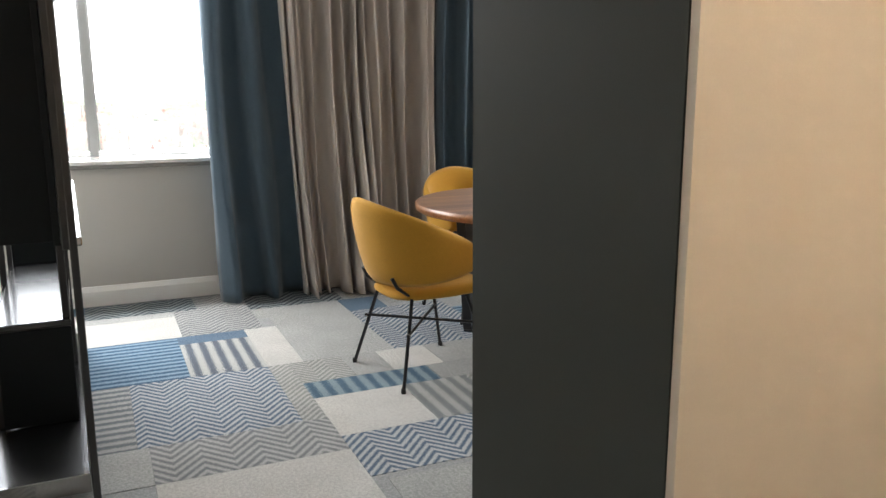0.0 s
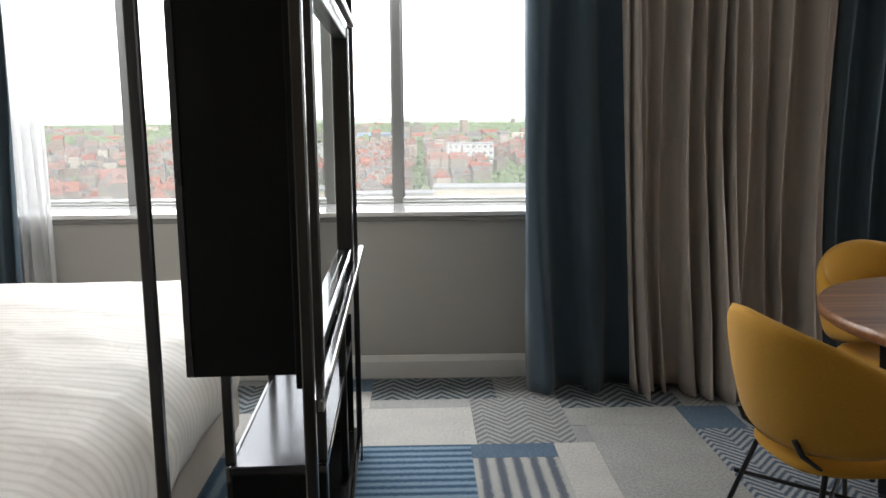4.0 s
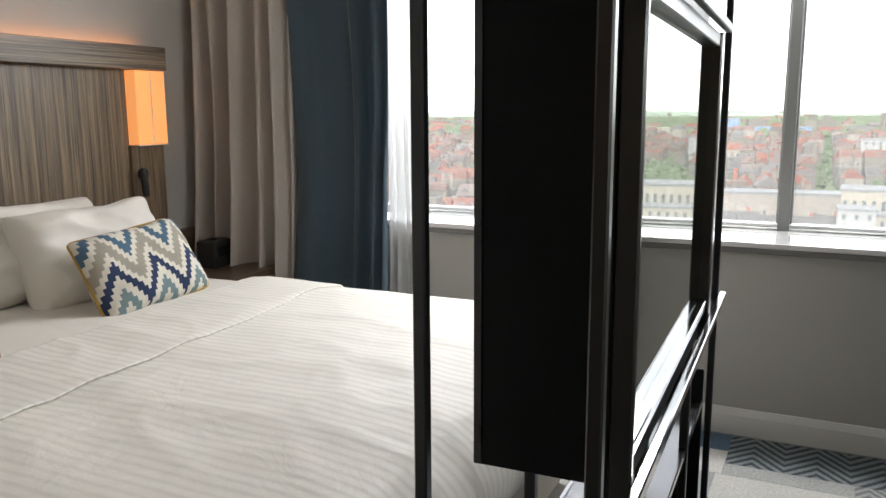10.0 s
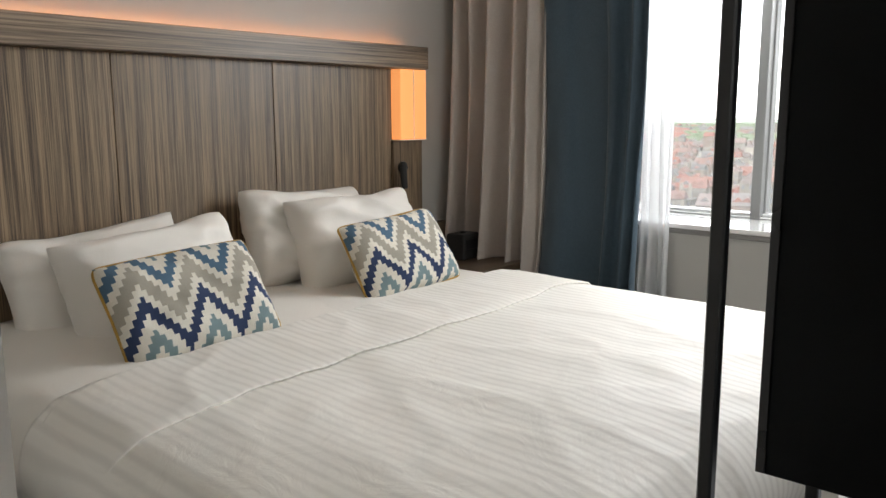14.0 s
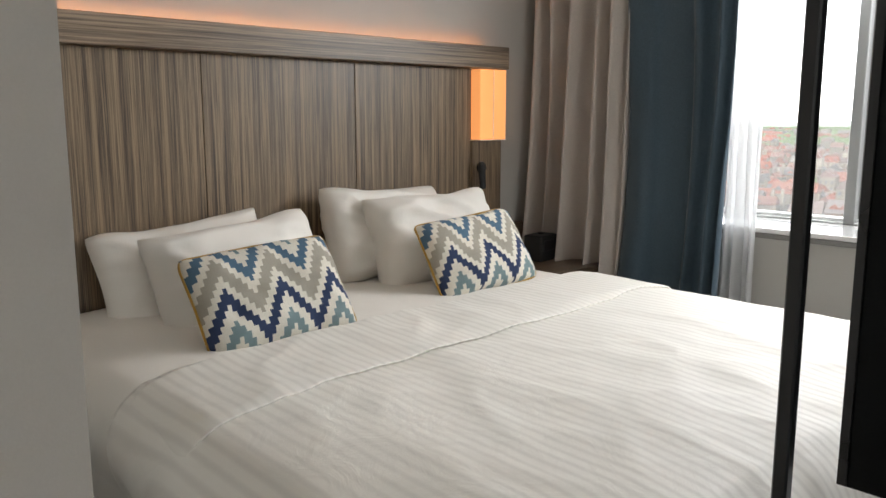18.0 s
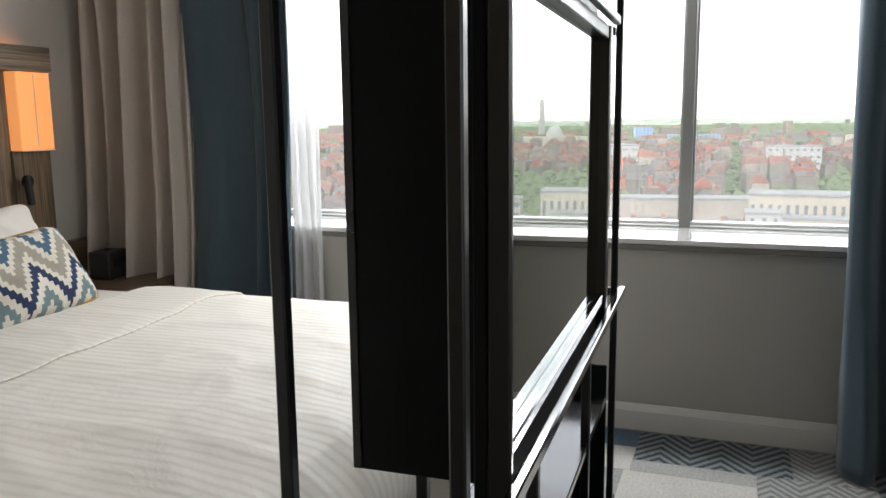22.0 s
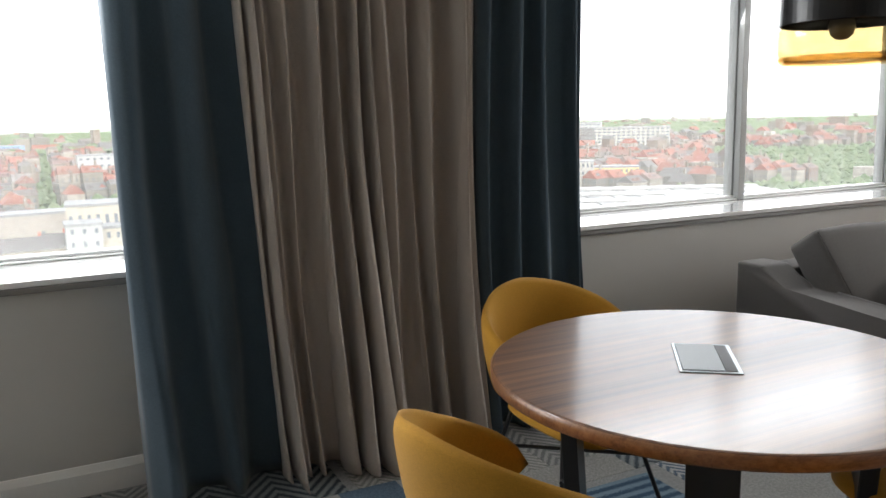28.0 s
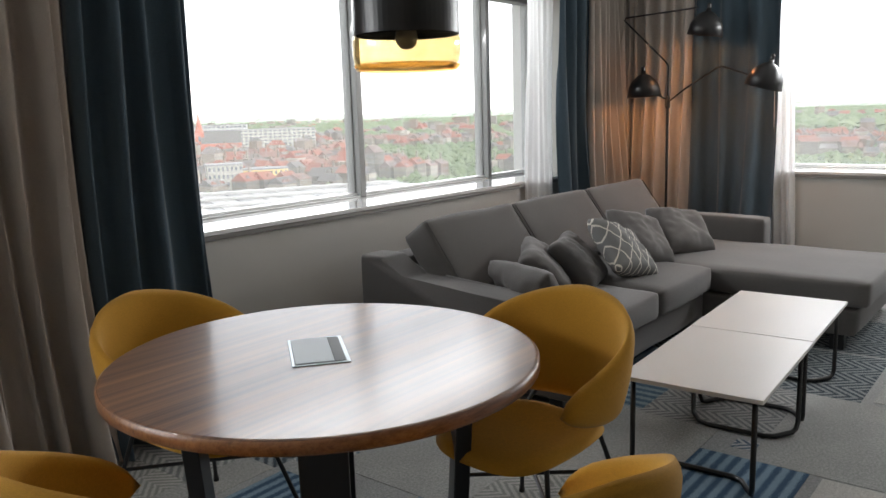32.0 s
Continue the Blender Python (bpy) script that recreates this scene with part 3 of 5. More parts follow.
for x, y in ((-0.305, -0.137), (-0.003, YA), (-0.011, YF), (DX0 + 0.01, YF)):
    post(x, y, 0.0, H - 0.002, 0.011)
for x, y in ((-0.296, 0.41), (-0.052, 0.41), (-0.296, 1.12), (-0.046, 1.12)):
    post(x, y, 0.012, 0.826, 0.013)
for z0, z1, y1, mat in ((0.868, 0.894, 1.515, BLACK_POLISH), (1.700, 1.726, 1.205, BLACK), (2.42, 2.446, 1.515, BLACK)):
    part("long_rail", boxed(0.001, 0.021, YA + 0.013, y1, z0, z1, 0.003), mat, div)
    if z0 > 1:
        part("long_rail", boxed(DX0 - 0.034, DX0 - 0.01, -0.125, YF - 0.016, z0, z1, 0.003), BLACK, div)
        part("cross_rail", boxed(-0.292, 0.000, -0.149, -0.125, z0, z1, 0.003), BLACK, div)
    part("cross_rail", boxed(DX0 + 0.023, -0.024, YF - 0.012, YF + 0.012, z0, z1, 0.003), BLACK, div)
base = part("base_shelf", boxed(DX0 - 0.005, DX1 + 0.01, -0.15, 1.59, 0.075, 0.10, 0.003), BLACK_SHELF, div)
for x in (DX0 - 0.018, DX1 + 0.012):
    part("shelf_rim", boxed(x, x + 0.012, -0.15, 1.59, 0.055, 0.118, 0.002), BLACK_POLISH, div)
part("shelf_rim", boxed(DX0 - 0.004, DX1 + 0.010, -0.164, -0.152, 0.055, 0.118, 0.002), BLACK_POLISH, div)
part("middle_shelf", boxed(DX0 + 0.012, DX1 - 0.01, 0.366, 1.545, 0.470, 0.494, 0.003), BLACK_SHELF, div)
part("end_panel", boxed(DX0 + 0.012, DX1 - 0.01, 0.366, 0.380, 0.102, 0.468, 0.003), BLACK_PANEL, div)
part("end_panel", boxed(DX0 + 0.012, DX1 - 0.01, 1.547, 1.561, 0.102, 0.604, 0.003), BLACK_PANEL, div)
part("back_rail", boxed(DX0 - 0.002, DX0 + 0.010, 0.37, 1.545, 0.45, 0.492, 0.002), BLACK_POLISH, div)

tv = thing("television_cabinet", DIV, "black boxed television with a mirror-like screen, hung in the steel divider", "television")
TX0, TX1, TYN, TYF = -0.314, -0.040, 0.102, 1.185
part("side_panel", boxed(TX0, TX1, TYN, TYN + 0.018, 0.829, 1.698, 0.002), BLACK_PANEL, tv)
part("side_panel", boxed(TX0 + 0.017, TX1, TYF, TYF + 0.018, 0.829, 1.698, 0.002), BLACK_PANEL, tv)
part("back_panel", boxed(TX0 + 0.017, TX0 + 0.034, TYN + 0.020, TYF - 0.002, 0.829, 1.698, 0.002), BLACK_PANEL, tv)
part("bottom_panel", boxed(TX0 + 0.036, TX1, TYN + 0.020, TYF - 0.002, 0.829, 0.849, 0.002), BLACK_PANEL, tv)
part("top_panel", boxed(TX0 + 0.036, TX1, TYN + 0.020, TYF - 0.002, 1.676, 1.696, 0.002), BLACK_PANEL, tv)
part("edge_strip", boxed(TX0 + 0.0015, TX0 + 0.017, TYN - 0.004, TYN - 0.0005, 0.831, 1.696, 0.001), BLACK_GLOSS, tv)
for y0, y1 in ((0.0, 0.018), (1.165, 1.208)):
    part("screen_frame", boxed(-0.038, 0.0, y0, y1, 0.815, 1.698, 0.004), BLACK_GLOSS, tv)
part("bezel", boxed(-0.060, -0.0395, 0.002, TYN - 0.005, 0.831, 1.697, 0.002), BLACK_PANEL, tv)
part("screen_frame", boxed(-0.036, -0.006, 0.0185, 1.1645, 0.918, 0.942, 0.003), BLACK_POLISH, tv)
part("screen_frame", boxed(-0.036, -0.006, 0.0185, 1.1645, 1.66, 1.698, 0.003), BLACK, tv)
part("lower_panel", boxed(-0.036, -0.026, TYN + 0.0185, 1.1645, 0.831, 0.916, 0.002), BLACK_PANEL, tv)
part("screen", boxed(-0.0375, -0.0285, 0.0185, 1.1645, 0.943, 1.659, 0.001), SCREEN, tv, "dark mirror-like glass screen")
upper = part("upper_box", boxed(TX0 + 0.02, TX1, TYN, TYF, 1.6995, 2.4, 0.004), BLACK_PANEL, div)

# ---- headboard ----
head = thing("headboard", pose(0, 0, 0), "wide striped-oak headboard with a thick ledge and warm light above", "headboard")
HX, HY0, HY1 = -3.092, -3.16, -0.488
for y0, y1 in ((-3.14, -2.2715), (-2.2685, -1.4915), (-1.4885, -0.722)):
    part("panel", boxed(W + 0.002, HX - 0.004, y0, y1, 0.0, 1.706, 0.002), VENEER, head)
part("side_panel", boxed(W + 0.002, HX + 0.012, -0.718, HY1 - 0.006, 0.0, 1.318, 0.002), VENEER, head)
part("lamp_back", boxed(W + 0.002, HX - 0.03, -0.718, HY1 - 0.006, 1.320, 1.706, 0.002), VENEER, head)
part("ledge", boxed(W + 0.03, HX + 0.062, HY0, HY1, 1.708, 1.827, 0.003), VENEER_LONG, head)
part("led_strip", boxed(W + 0.004, W + 0.028, HY0 + 0.03, HY1 - 0.1, 1.782, 1.802), LED, head, "warm orange light strip")
lamp = thing("wall_lamp", pose(0, 0, 0), "lit orange box wall lamp set into the headboard", "wall lamp")
part("shade", boxed(HX - 0.028, HX + 0.05, -0.698, -0.496, 1.324, 1.704, 0.004), SHADE_GLOW, lamp, "glowing parchment shade")
part("seam", boxed(HX + 0.0495, HX + 0.0525, -0.599, -0.5955, 1.328, 1.70), COTTON, lamp)
part("trim", boxed(HX - 0.03, HX + 0.053, -0.700, -0.494, 1.3185, 1.3235, 0.001), COTTON, lamp)
spot = thing("reading_lamp", pose(HX + 0.012, -0.69, 1.14), "small black reading lamp on the headboard", "wall lamp")
part("plate", lathe(bm_new(), [(0.032, 0.0), (0.032, 0.012), (0.028, 0.015)], 20), RUBBER, spot, at=pose(0.0, 0.035, 0.03, 0, 90, 0))
part("arm", tube(bm_new(), [(0.012, 0.035, 0.03), (0.045, 0.03, 0.028), (0.055, 0.0, 0.02)], 0.006), RUBBER, spot)
part("head", lathe(bm_new(), [(0.010, -0.105), (0.018, -0.10), (0.019, 0.03), (0.012, 0.045)], 16), RUBBER, spot, smooth=False, at=pose(0.055, -0.01, 0.02, 6, 0, 0))

night = thing("nightstand", pose(0, 0, 0), "dark wooden wall-mounted nightstand between bed and curtain", "nightstand")
part("top", boxed(HX + 0.004, -2.56, -0.74, -0.02, 0.600, 0.635, 0.003), DARK_WOOD, night)
part("body", boxed(HX + 0.004, -2.59, -0.72, -0.04, 0.32, 0.598, 0.003), DARK_WOOD, night)
part("drawer_front", boxed(-2.588, -2.57, -0.715, -0.045, 0.33, 0.593, 0.003), DARK_WOOD, night)
part("leg", boxed(HX + 0.1, -2.70, -0.62, -0.20, 0.0, 0.318, 0.003), DARK_WOOD, night)
part("back_ledge", boxed(W + 0.002, HX + 0.003, -0.48, -0.02, 0.60, 0.83, 0.003), DARK_WOOD, night)
radio = thing("clock_radio", pose(-2.90, -0.345, 0.635, 0, 0, 8), "small black clock radio on the nightstand", "clock radio")
part("body", boxed(-0.06, 0.06, -0.085, 0.085, 0.004, 0.15, 0.012, 2), RUBBER, radio)
part("display", boxed(0.0595, 0.062, -0.06, 0.06, 0.06, 0.12, 0.002), BLACK_GLOSS, radio)
part("knob", lathe(bm_new(), [(0.018, 0.15), (0.018, 0.158), (0.014, 0.161)], 16), BLACK_GLOSS, radio)
part("foot", boxed(-0.05, 0.05, -0.07, 0.07, 0.0, 0.0035), RUBBER, radio)

# ---- bed ----
BX0, BX1, BY0, BY1, TOP = -3.075, -0.66, -2.947, -0.776, 0.69
bed = thing("bed", pose(0, 0, 0), "wide double bed with a rumpled white striped duvet", "bed")
part("base", boxed(BX0, BX1 - 0.02, BY0 + 0.02, BY1 - 0.02, 0.06, 0.33, 0.015, 2), CREAM_BASE, bed, "cream upholstered bed base")
for x in (BX0 + 0.2, BX1 - 0.2):
    for y in (BY0 + 0.2, BY1 - 0.2):
        part("leg", boxed(x - 0.03, x + 0.03, y - 0.03, y + 0.03, 0.0, 0.06, 0.004), RUBBER, bed)
part("mattress", boxed(BX0, BX1, BY0, BY1, 0.335, TOP - 0.02, 0.05, 4), COTTON, bed, smooth=True)


def drape(x0, x1, lift, hang_side, hang_foot, nx, ny, seed, thick, wrinkle=1.0, skew=0.0):
    """A cloth laid over the mattress that falls over its sides and, where hang_foot > 0, over its foot."""
    bm = bm_new()
    w0, w1 = BY0 - hang_side, BY1 + hang_side
    length = x1 - x0 + hang_foot
    rows = []
    for i in range(nx + 1):
        row = []
        for j in range(ny + 1):
            sx, sy = x0 + length * i / nx, w0 + (w1 - w0) * j / ny
            sx += skew * (BY1 - sy)
            if lift > 0.02:
                sx += (i / nx) * (0.022 * noise.noise(Vector((sy * 2.3, 4.0, seed))) + 0.008 * noise.noise(Vector((sy * 9.0, 6.0, seed))))
            ox, oy = max(0.0, sx - x1) if hang_foot else 0.0, max(0.0, BY0 - sy, sy - BY1)
            side = -1 if sy < (BY0 + BY1) / 2 else 1
            r = 0.10 if hang_foot else 0.07
            plump = 0.05 if hang_foot else 0.055
            p = Vector((sx * 1.1, sy * 1.1, seed))
            soft = noise.noise(p * 1.3) * 0.022 + noise.noise(p * 3.1) * 0.016 + noise.noise(Vector((sx * 7 + sy * 3, sy * 4 - sx * 2, seed + 2))) * 0.005 + noise.noise(Vector((sx * 2.5, sy * 9.0, seed + 4))) * 0.004
            fold = noise.noise(Vector((sx * 2.6, 7.0 * side, seed))) * 0.8 + noise.noise(Vector((sx * 6.0, 3.0 * side + oy * 2, seed))) * 0.3
            ridge_a = 1 - abs(noise.noise(Vector((sx * 2.2 + sy * 1.4, sy * 3.4, seed + 11))))
            ridge_b = 1 - abs(noise.noise(Vector((sx * 4.6 - sy * 2.0, sy * 5.5 + sx, seed + 17))))
            soft = soft * 0.75 + 0.009 * ridge_a ** 5 + 0.004 * ridge_b ** 5
            fold_f = noise.noise(Vector((sy * 2.6, 2.0, seed))) * 0.8 + noise.noise(Vector((sy * 6.0, 9.0 + ox * 2, seed))) * 0.3
            down_x, down_y = max(0.0, ox - r * 0.6), max(0.0, oy - r * 0.6)
            out_x = r * (1 - math.exp(-ox / r)) if ox else 0.0
            out_y = r * (1 - math.exp(-oy / r)) if oy else 0.0
            drop = max(ox - out_x * 0.9, 0) if ox > oy else max(oy - out_y * 0.9, 0)
            drop = math.hypot(max(ox - out_x * 0.9, 0), max(oy - out_y * 0.9, 0)) if ox and oy else drop
            x = (min(sx, x1) if hang_foot else sx) + out_x + (0.055 * fold_f * min(1, down_x / 0.15) + plump * math.sin(math.pi * min(1.0, down_x / 0.34)) if ox else 0.0)
            y = min(max(sy, BY0), BY1) + side * (out_y + (0.05 * fold * min(1, down_y / 0.15) + plump * math.sin(math.pi * min(1.0, down_y / 0.36)) if oy else 0.0))
            edge = min(1.0, min(sy - BY0, BY1 - sy) / 0.25) if not oy else 0.0
            endx = min(1.0, (x1 - sx) / 0.3) if hang_foot and not ox else (0.0 if hang_foot else 1.0)
            crown = 0.025 * (1 - (1 - max(0.0, edge)) ** 2) * (1 - (1 - max(0.0, endx)) ** 2)
            rolled = 0.003 * max(0.0, 1 - (x1 + skew * (BY1 - sy) - sx) / 0.05) ** 2 if lift > 0.02 else 0.0
            z = TOP + lift - rolled + crown + soft * wrinkle * (0.4 + 0.6 * max(0.0, edge)) - drop
            row.append(bm.verts.new((x, y, z)))
        rows.append(row)
    for ra, rb in zip(rows, rows[1:]):
        for j in range(ny):
            bm.faces.new((ra[j], rb[j], rb[j + 1], ra[j + 1]))
    return bm


def clothed(name, bm, mat, parent, thick, label=""):
    ob = part(name, bm, mat, parent, label, smooth=True)
    s = ob.modifiers.new("thickness", "SOLIDIFY")
    s.thickness, s.offset = thick, -1.0
    return ob


clothed("bottom_sheet", drape(BX0 + 0.03, -1.91, -0.012, 0.52, 0.0, 40, 110, 5.0, 0.004, 0.25), COTTON, bed, 0.004)
clothed("duvet", drape(-2.06, BX1, 0.014, 0.50, 0.36, 120, 160, 1.7, 0.012, 0.8), LINEN, bed, 0.012)
clothed("turned_down_edge", drape(-2.18, -1.775, 0.026, 0.54, 0.0, 90, 160, 1.7, 0.02, 0.8, 0.075), LINEN, bed, 0.006)


def pillow(w, h, t, seed, pinch=0.05, n=30, rumple=0.012):
    """A stuffed pillow standing in the xz plane, its corners drawn out and its edges pulled in."""
    bm = bm_new()
    grids = []
    for side in (1, -1):
        g = []
        for i in range(n + 1):
            row = []
            for j in range(n + 1):
                u, v = -1 + 2 * i / n, -1 + 2 * j / n
                x = u * w / 2 * (1 - pinch * (1 - v * v) * abs(u) ** 3)
                z = v * h / 2 * (1 - pinch * 1.3 * (1 - u * u) * abs(v) ** 3)
                body = max(0.0, (1 - u ** 4) * (1 - v ** 4)) ** 0.55
                corner = (abs(u) * abs(v)) ** 6
                p = Vector((u * 1.5, v * 1.5, seed))
                y = side * t / 2 * body * (1 + 0.25 * noise.noise(p)) + 0.012 * body * noise.noise(p * 2.7) + 0.02 * noise.noise(Vector((u, v, seed + 9)))
                rim = 1 - body
                y += side * 0.006 * body * noise.noise(Vector((u * 9, v * 3, seed + 3))) * (0.3 + rim)
                y += side * rumple * body * (1 - abs(noise.noise(Vector((u * 1.6 + v, v * 2.2, seed + 21))))) ** 5
                z += 0.012 * noise.noise(Vector((u * 2.0, seed, v))) * abs(v)
                gather = rumple * 0.35 * rim * math.sin(9 * (u + v * 1.3) + 3 * noise.noise(p))
                y += gather * body
                x, z = x * (1 - 0.05 * corner), z * (1 - 0.07 * corner)
                row.append(bm.verts.new((x, y, z)))
            g.append(row)
        grids.append(g)
    for g, flip in zip(grids, (False, True)):
        for i in range(n):
            for j in range(n):
                q = (g[i][j], g[i + 1][j], g[i + 1][j + 1], g[i][j + 1])
                bm.faces.new(q[::-1] if flip else q)
    bmesh.ops.remove_doubles(bm, verts=bm.verts, dist=0.0006)
    return bm


def put_pillow(name, w, h, t, seed, mat, y, x, z, lean, turn, label, category, group, piping=False, pinch=0.05, roll=0):
    ob = thing(name, pose(x, y, z, 0, 0, 90 + turn) @ pose(0, 0, 0, lean, 0, 0) @ pose(0, 0, 0, 0, roll, 0), label, category, group)
    part("cover", pillow(w, h, t, seed, pinch, 30, 0.004 if piping else 0.028), mat, ob, smooth=True)
    if piping:
        pts = []
        for k in range(64):
            a = 2 * math.pi * k / 64
            c, s = math.cos(a), math.sin(a)
            e = 0.13
            u, v = math.copysign(abs(c) ** e, c), math.copysign(abs(s) ** e, s)
            px = u * w / 2 * (1 - pinch * (1 - v * v) * abs(u) ** 3)
            pz = v * h / 2 * (1 - pinch * 1.3 * (1 - u * u) * abs(v) ** 3) + 0.012 * noise.noise(Vector((u * 2.0, seed, v))) * abs(v)
            corner = (abs(u) * abs(v)) ** 6
            px, pz = px * (1 - 0.05 * corner), pz * (1 - 0.07 * corner)
            pts.append((px, 0.02 * noise.noise(Vector((u, v, seed + 9))), pz))
        part("piping", tube(bm_new(), pts, 0.0055, 6, True), PIPING, ob, "mustard yellow piping", smooth=True)
    return ob


# local x of a pillow runs along the bed's width; the lean tips its top to the headboard
for y, x, s, tn, up, rl in ((-1.45, -2.922, 2.0, 2, 0.20, 2), (-2.45, -2.912, 3.0, -3, 0.12, -6)):
    put_pillow("pillow", 0.73, 0.48, 0.21, s, COTTON, y, x, TOP + up, -14, tn, "plump white cotton pillow leaning on the headboard", "pillow", "pillows on the bed", pinch=0.09, roll=rl)
for y, x, s, tn, up, rl in ((-1.29, -2.735, 4.0, -2, 0.18, -1), (-2.325, -2.69, 5.5, 2, 0.135, -5)):
    put_pillow("pillow", 0.76, 0.48, 0.25, s, COTTON, y, x, TOP + up, -22, tn, "plump white cotton pillow leaning on another pillow", "pillow", "pillows on the bed", pinch=0.09, roll=rl)
for y, x, s, tn, h, up, rl in ((-1.325, -2.411, 6.0, -3, 0.375, 0.155, -4), (-2.42, -2.299, 7.0, -2, 0.39, 0.145, -4)):
    put_pillow("cushion", 0.58, h, 0.15, s, CHEVRON, y, x, TOP + up, -33, tn, "blue and taupe zigzag cushion with yellow piping", "cushion", "cushions on the bed", True, 0.04, rl)

# ---- dining table ----
table = thing("dining_table", pose(2.14, -1.70, 0), "round walnut dining table on a black steel base", "table")
top = part("tabletop", lathe(bm_new(), [(0.60, 0.703), (0.652, 0.706), (0.66, 0.715), (0.66, 0.743), (0.657, 0.748), (0.65, 0.75)], 96), WALNUT, table)
part("edge_band", lathe(bm_new(), [(0.6585, 0.711), (0.6635, 0.714), (0.6635, 0.743), (0.6585, 0.7465)], 96, False, False), WALNUT_EDGE, table, smooth=True)
for k in range(4):
    a = radians(225 + 90 * k)
    leg = bm_new()
    vs = []
    for r, z in ((0.365, 0.012), (0.415, 0.012), (0.46, 0.702), (0.41, 0.702)):
        for w in (-0.065, 0.065):
            vs.append(leg.verts.new((r, w, z)))
    for q in ((0, 2, 4, 6), (7, 5, 3, 1), (0, 1, 3, 2), (2, 3, 5, 4), (4, 5, 7, 6), (6, 7, 1, 0)):
        leg.faces.new([vs[i] for i in q])
    bmesh.ops.bevel(leg, geom=leg.edges[:], offset=0.003, segments=1, affect="EDGES")
    part("leg", leg, BLACK, table, at=Matrix.Rotation(a, 4, "Z"))
    part("foot_bar", boxed(0.0 if k % 2 == 0 else 0.068, 0.412, -0.065, 0.065, 0.0, 0.0115 if k % 2 == 0 else 0.0105, 0.002), BLACK, table, at=Matrix.Rotation(a, 4, "Z"))
    part("top_bar", boxed(0.02, 0.458, -0.03, 0.03, 0.68, 0.7025, 0.002), BLACK, table, at=Matrix.Rotation(a, 4, "Z"))
outlet = thing("table_power_box", pose(2.145, -1.66, 0.7505, 0, 0, -38), "flush steel power socket lid in the table top", "socket")
part("frame", boxed(-0.088, 0.088, -0.145, 0.145, 0.0, 0.003, 0.001), STEEL, outlet)
part("gap", boxed(-0.079, 0.076, -0.135, 0.135, 0.0032, 0.0036), RUBBER, outlet)
part("lid", boxed(-0.077, 0.040, -0.132, 0.132, 0.0038, 0.006, 0.001), LID_STEEL, outlet)
part("brush_strip", boxed(0.043, 0.074, -0.132, 0.132, 0.0038, 0.005), RUBBER, outlet)


# ---- chairs ----
def shell(n=44, m=16):
    """The wrap-round back: tall behind, its wings tapering forward to rounded ends."""
    bm = bm_new()
    span = radians(122)
    layers = []
    for inner in (0, 1):
        g = []
        for i in range(n + 1):
            s = -1 + 2 * i / n
            a = s * span
            f = abs(s)
            hi = 0.852 - 0.25 * f ** 1.5
            lo = 0.452 + 0.075 * f ** 2.2
            close = max(0.0, 1 - ((f - 0.86) / 0.14) ** 2) ** 0.5 if f > 0.86 else 1.0
            mid = lo + (hi - lo) * 0.34
            hi, lo = mid + (hi - mid) * close, mid + (lo - mid) * close
            row = []
            for j in range(m + 1):
                v = j / m
                z = lo + (hi - lo) * v
                lean = 0.075 * ((z - 0.45) / 0.36) * math.cos(a * 0.7)
                r = 0.232 + lean + 0.012 * math.sin(math.pi * v)
                rim = min(v, 1 - v, (1 - f) * 3.5)
                thick = 0.036 * min(1.0, (max(rim, 0.0) / 0.14)) ** 0.5
                r += (thick / 2 if not inner else -thick / 2)
                x, y = -r * math.cos(a) * 1.0, r * math.sin(a) * 1.14
                if f > 0.6:
                    x += 0.05 * ((f - 0.6) / 0.4)
                row.append(bm.verts.new((x, y, z)))
            g.append(row)
        layers.append(g)
    for g, flip in zip(layers, (False, True)):
        for i in range(n):
            for j in range(m):
                q = (g[i][j], g[i + 1][j], g[i + 1][j + 1], g[i][j + 1])
                bm.faces.new(q[::-1] if flip else q)
    bmesh.ops.remove_doubles(bm, verts=bm.verts, dist=0.0008)
    return bm


def seat(n=28):
    """The seat pad: rounded, dished in the middle, its front lip turned down at the sides."""
    bm = bm_new()
    grids = []
    for top_side in (1, 0):
        g = []
        for i in range(n + 1):
            row = []
            for j in range(n + 1):
                u, v = -1 + 2 * i / n, -1 + 2 * j / n
                k = 1 / max(1e-6, (abs(u) ** 3.2 + abs(v) ** 3.2) ** (1 / 3.2)) * max(abs(u), abs(v)) if (u or v) else 1
                du, dv = u * k, v * k
                x = 0.06 + du * 0.268
                y = dv * (0.235 + 0.02 * du)
                rr = max(abs(u), abs(v))
                round_edge = math.sqrt(max(0.0, 1 - max(0.0, (rr - 0.72) / 0.28) ** 2))
                surf = 0.452 - 0.018 * (1 - dv * dv) * (1 - 0.2 * du) + 0.012 * max(0.0, du) - 0.028 * max(0.0, du) ** 3
                z = surf - 0.036 + (0.036 if top_side else -0.022) * round_edge
                row.append(bm.verts.new((x, y, z)))
            g.append(row)
        grids.append(g)
    for g, flip in zip(grids, (False, True)):
        for i in range(n):
            for j in range(n):
                q = (g[i][j], g[i + 1][j], g[i + 1][j + 1], g[i][j + 1])
                bm.faces.new(q[::-1] if flip else q)
    bmesh.ops.remove_doubles(bm, verts=bm.verts, dist=0.0008)
    return bm


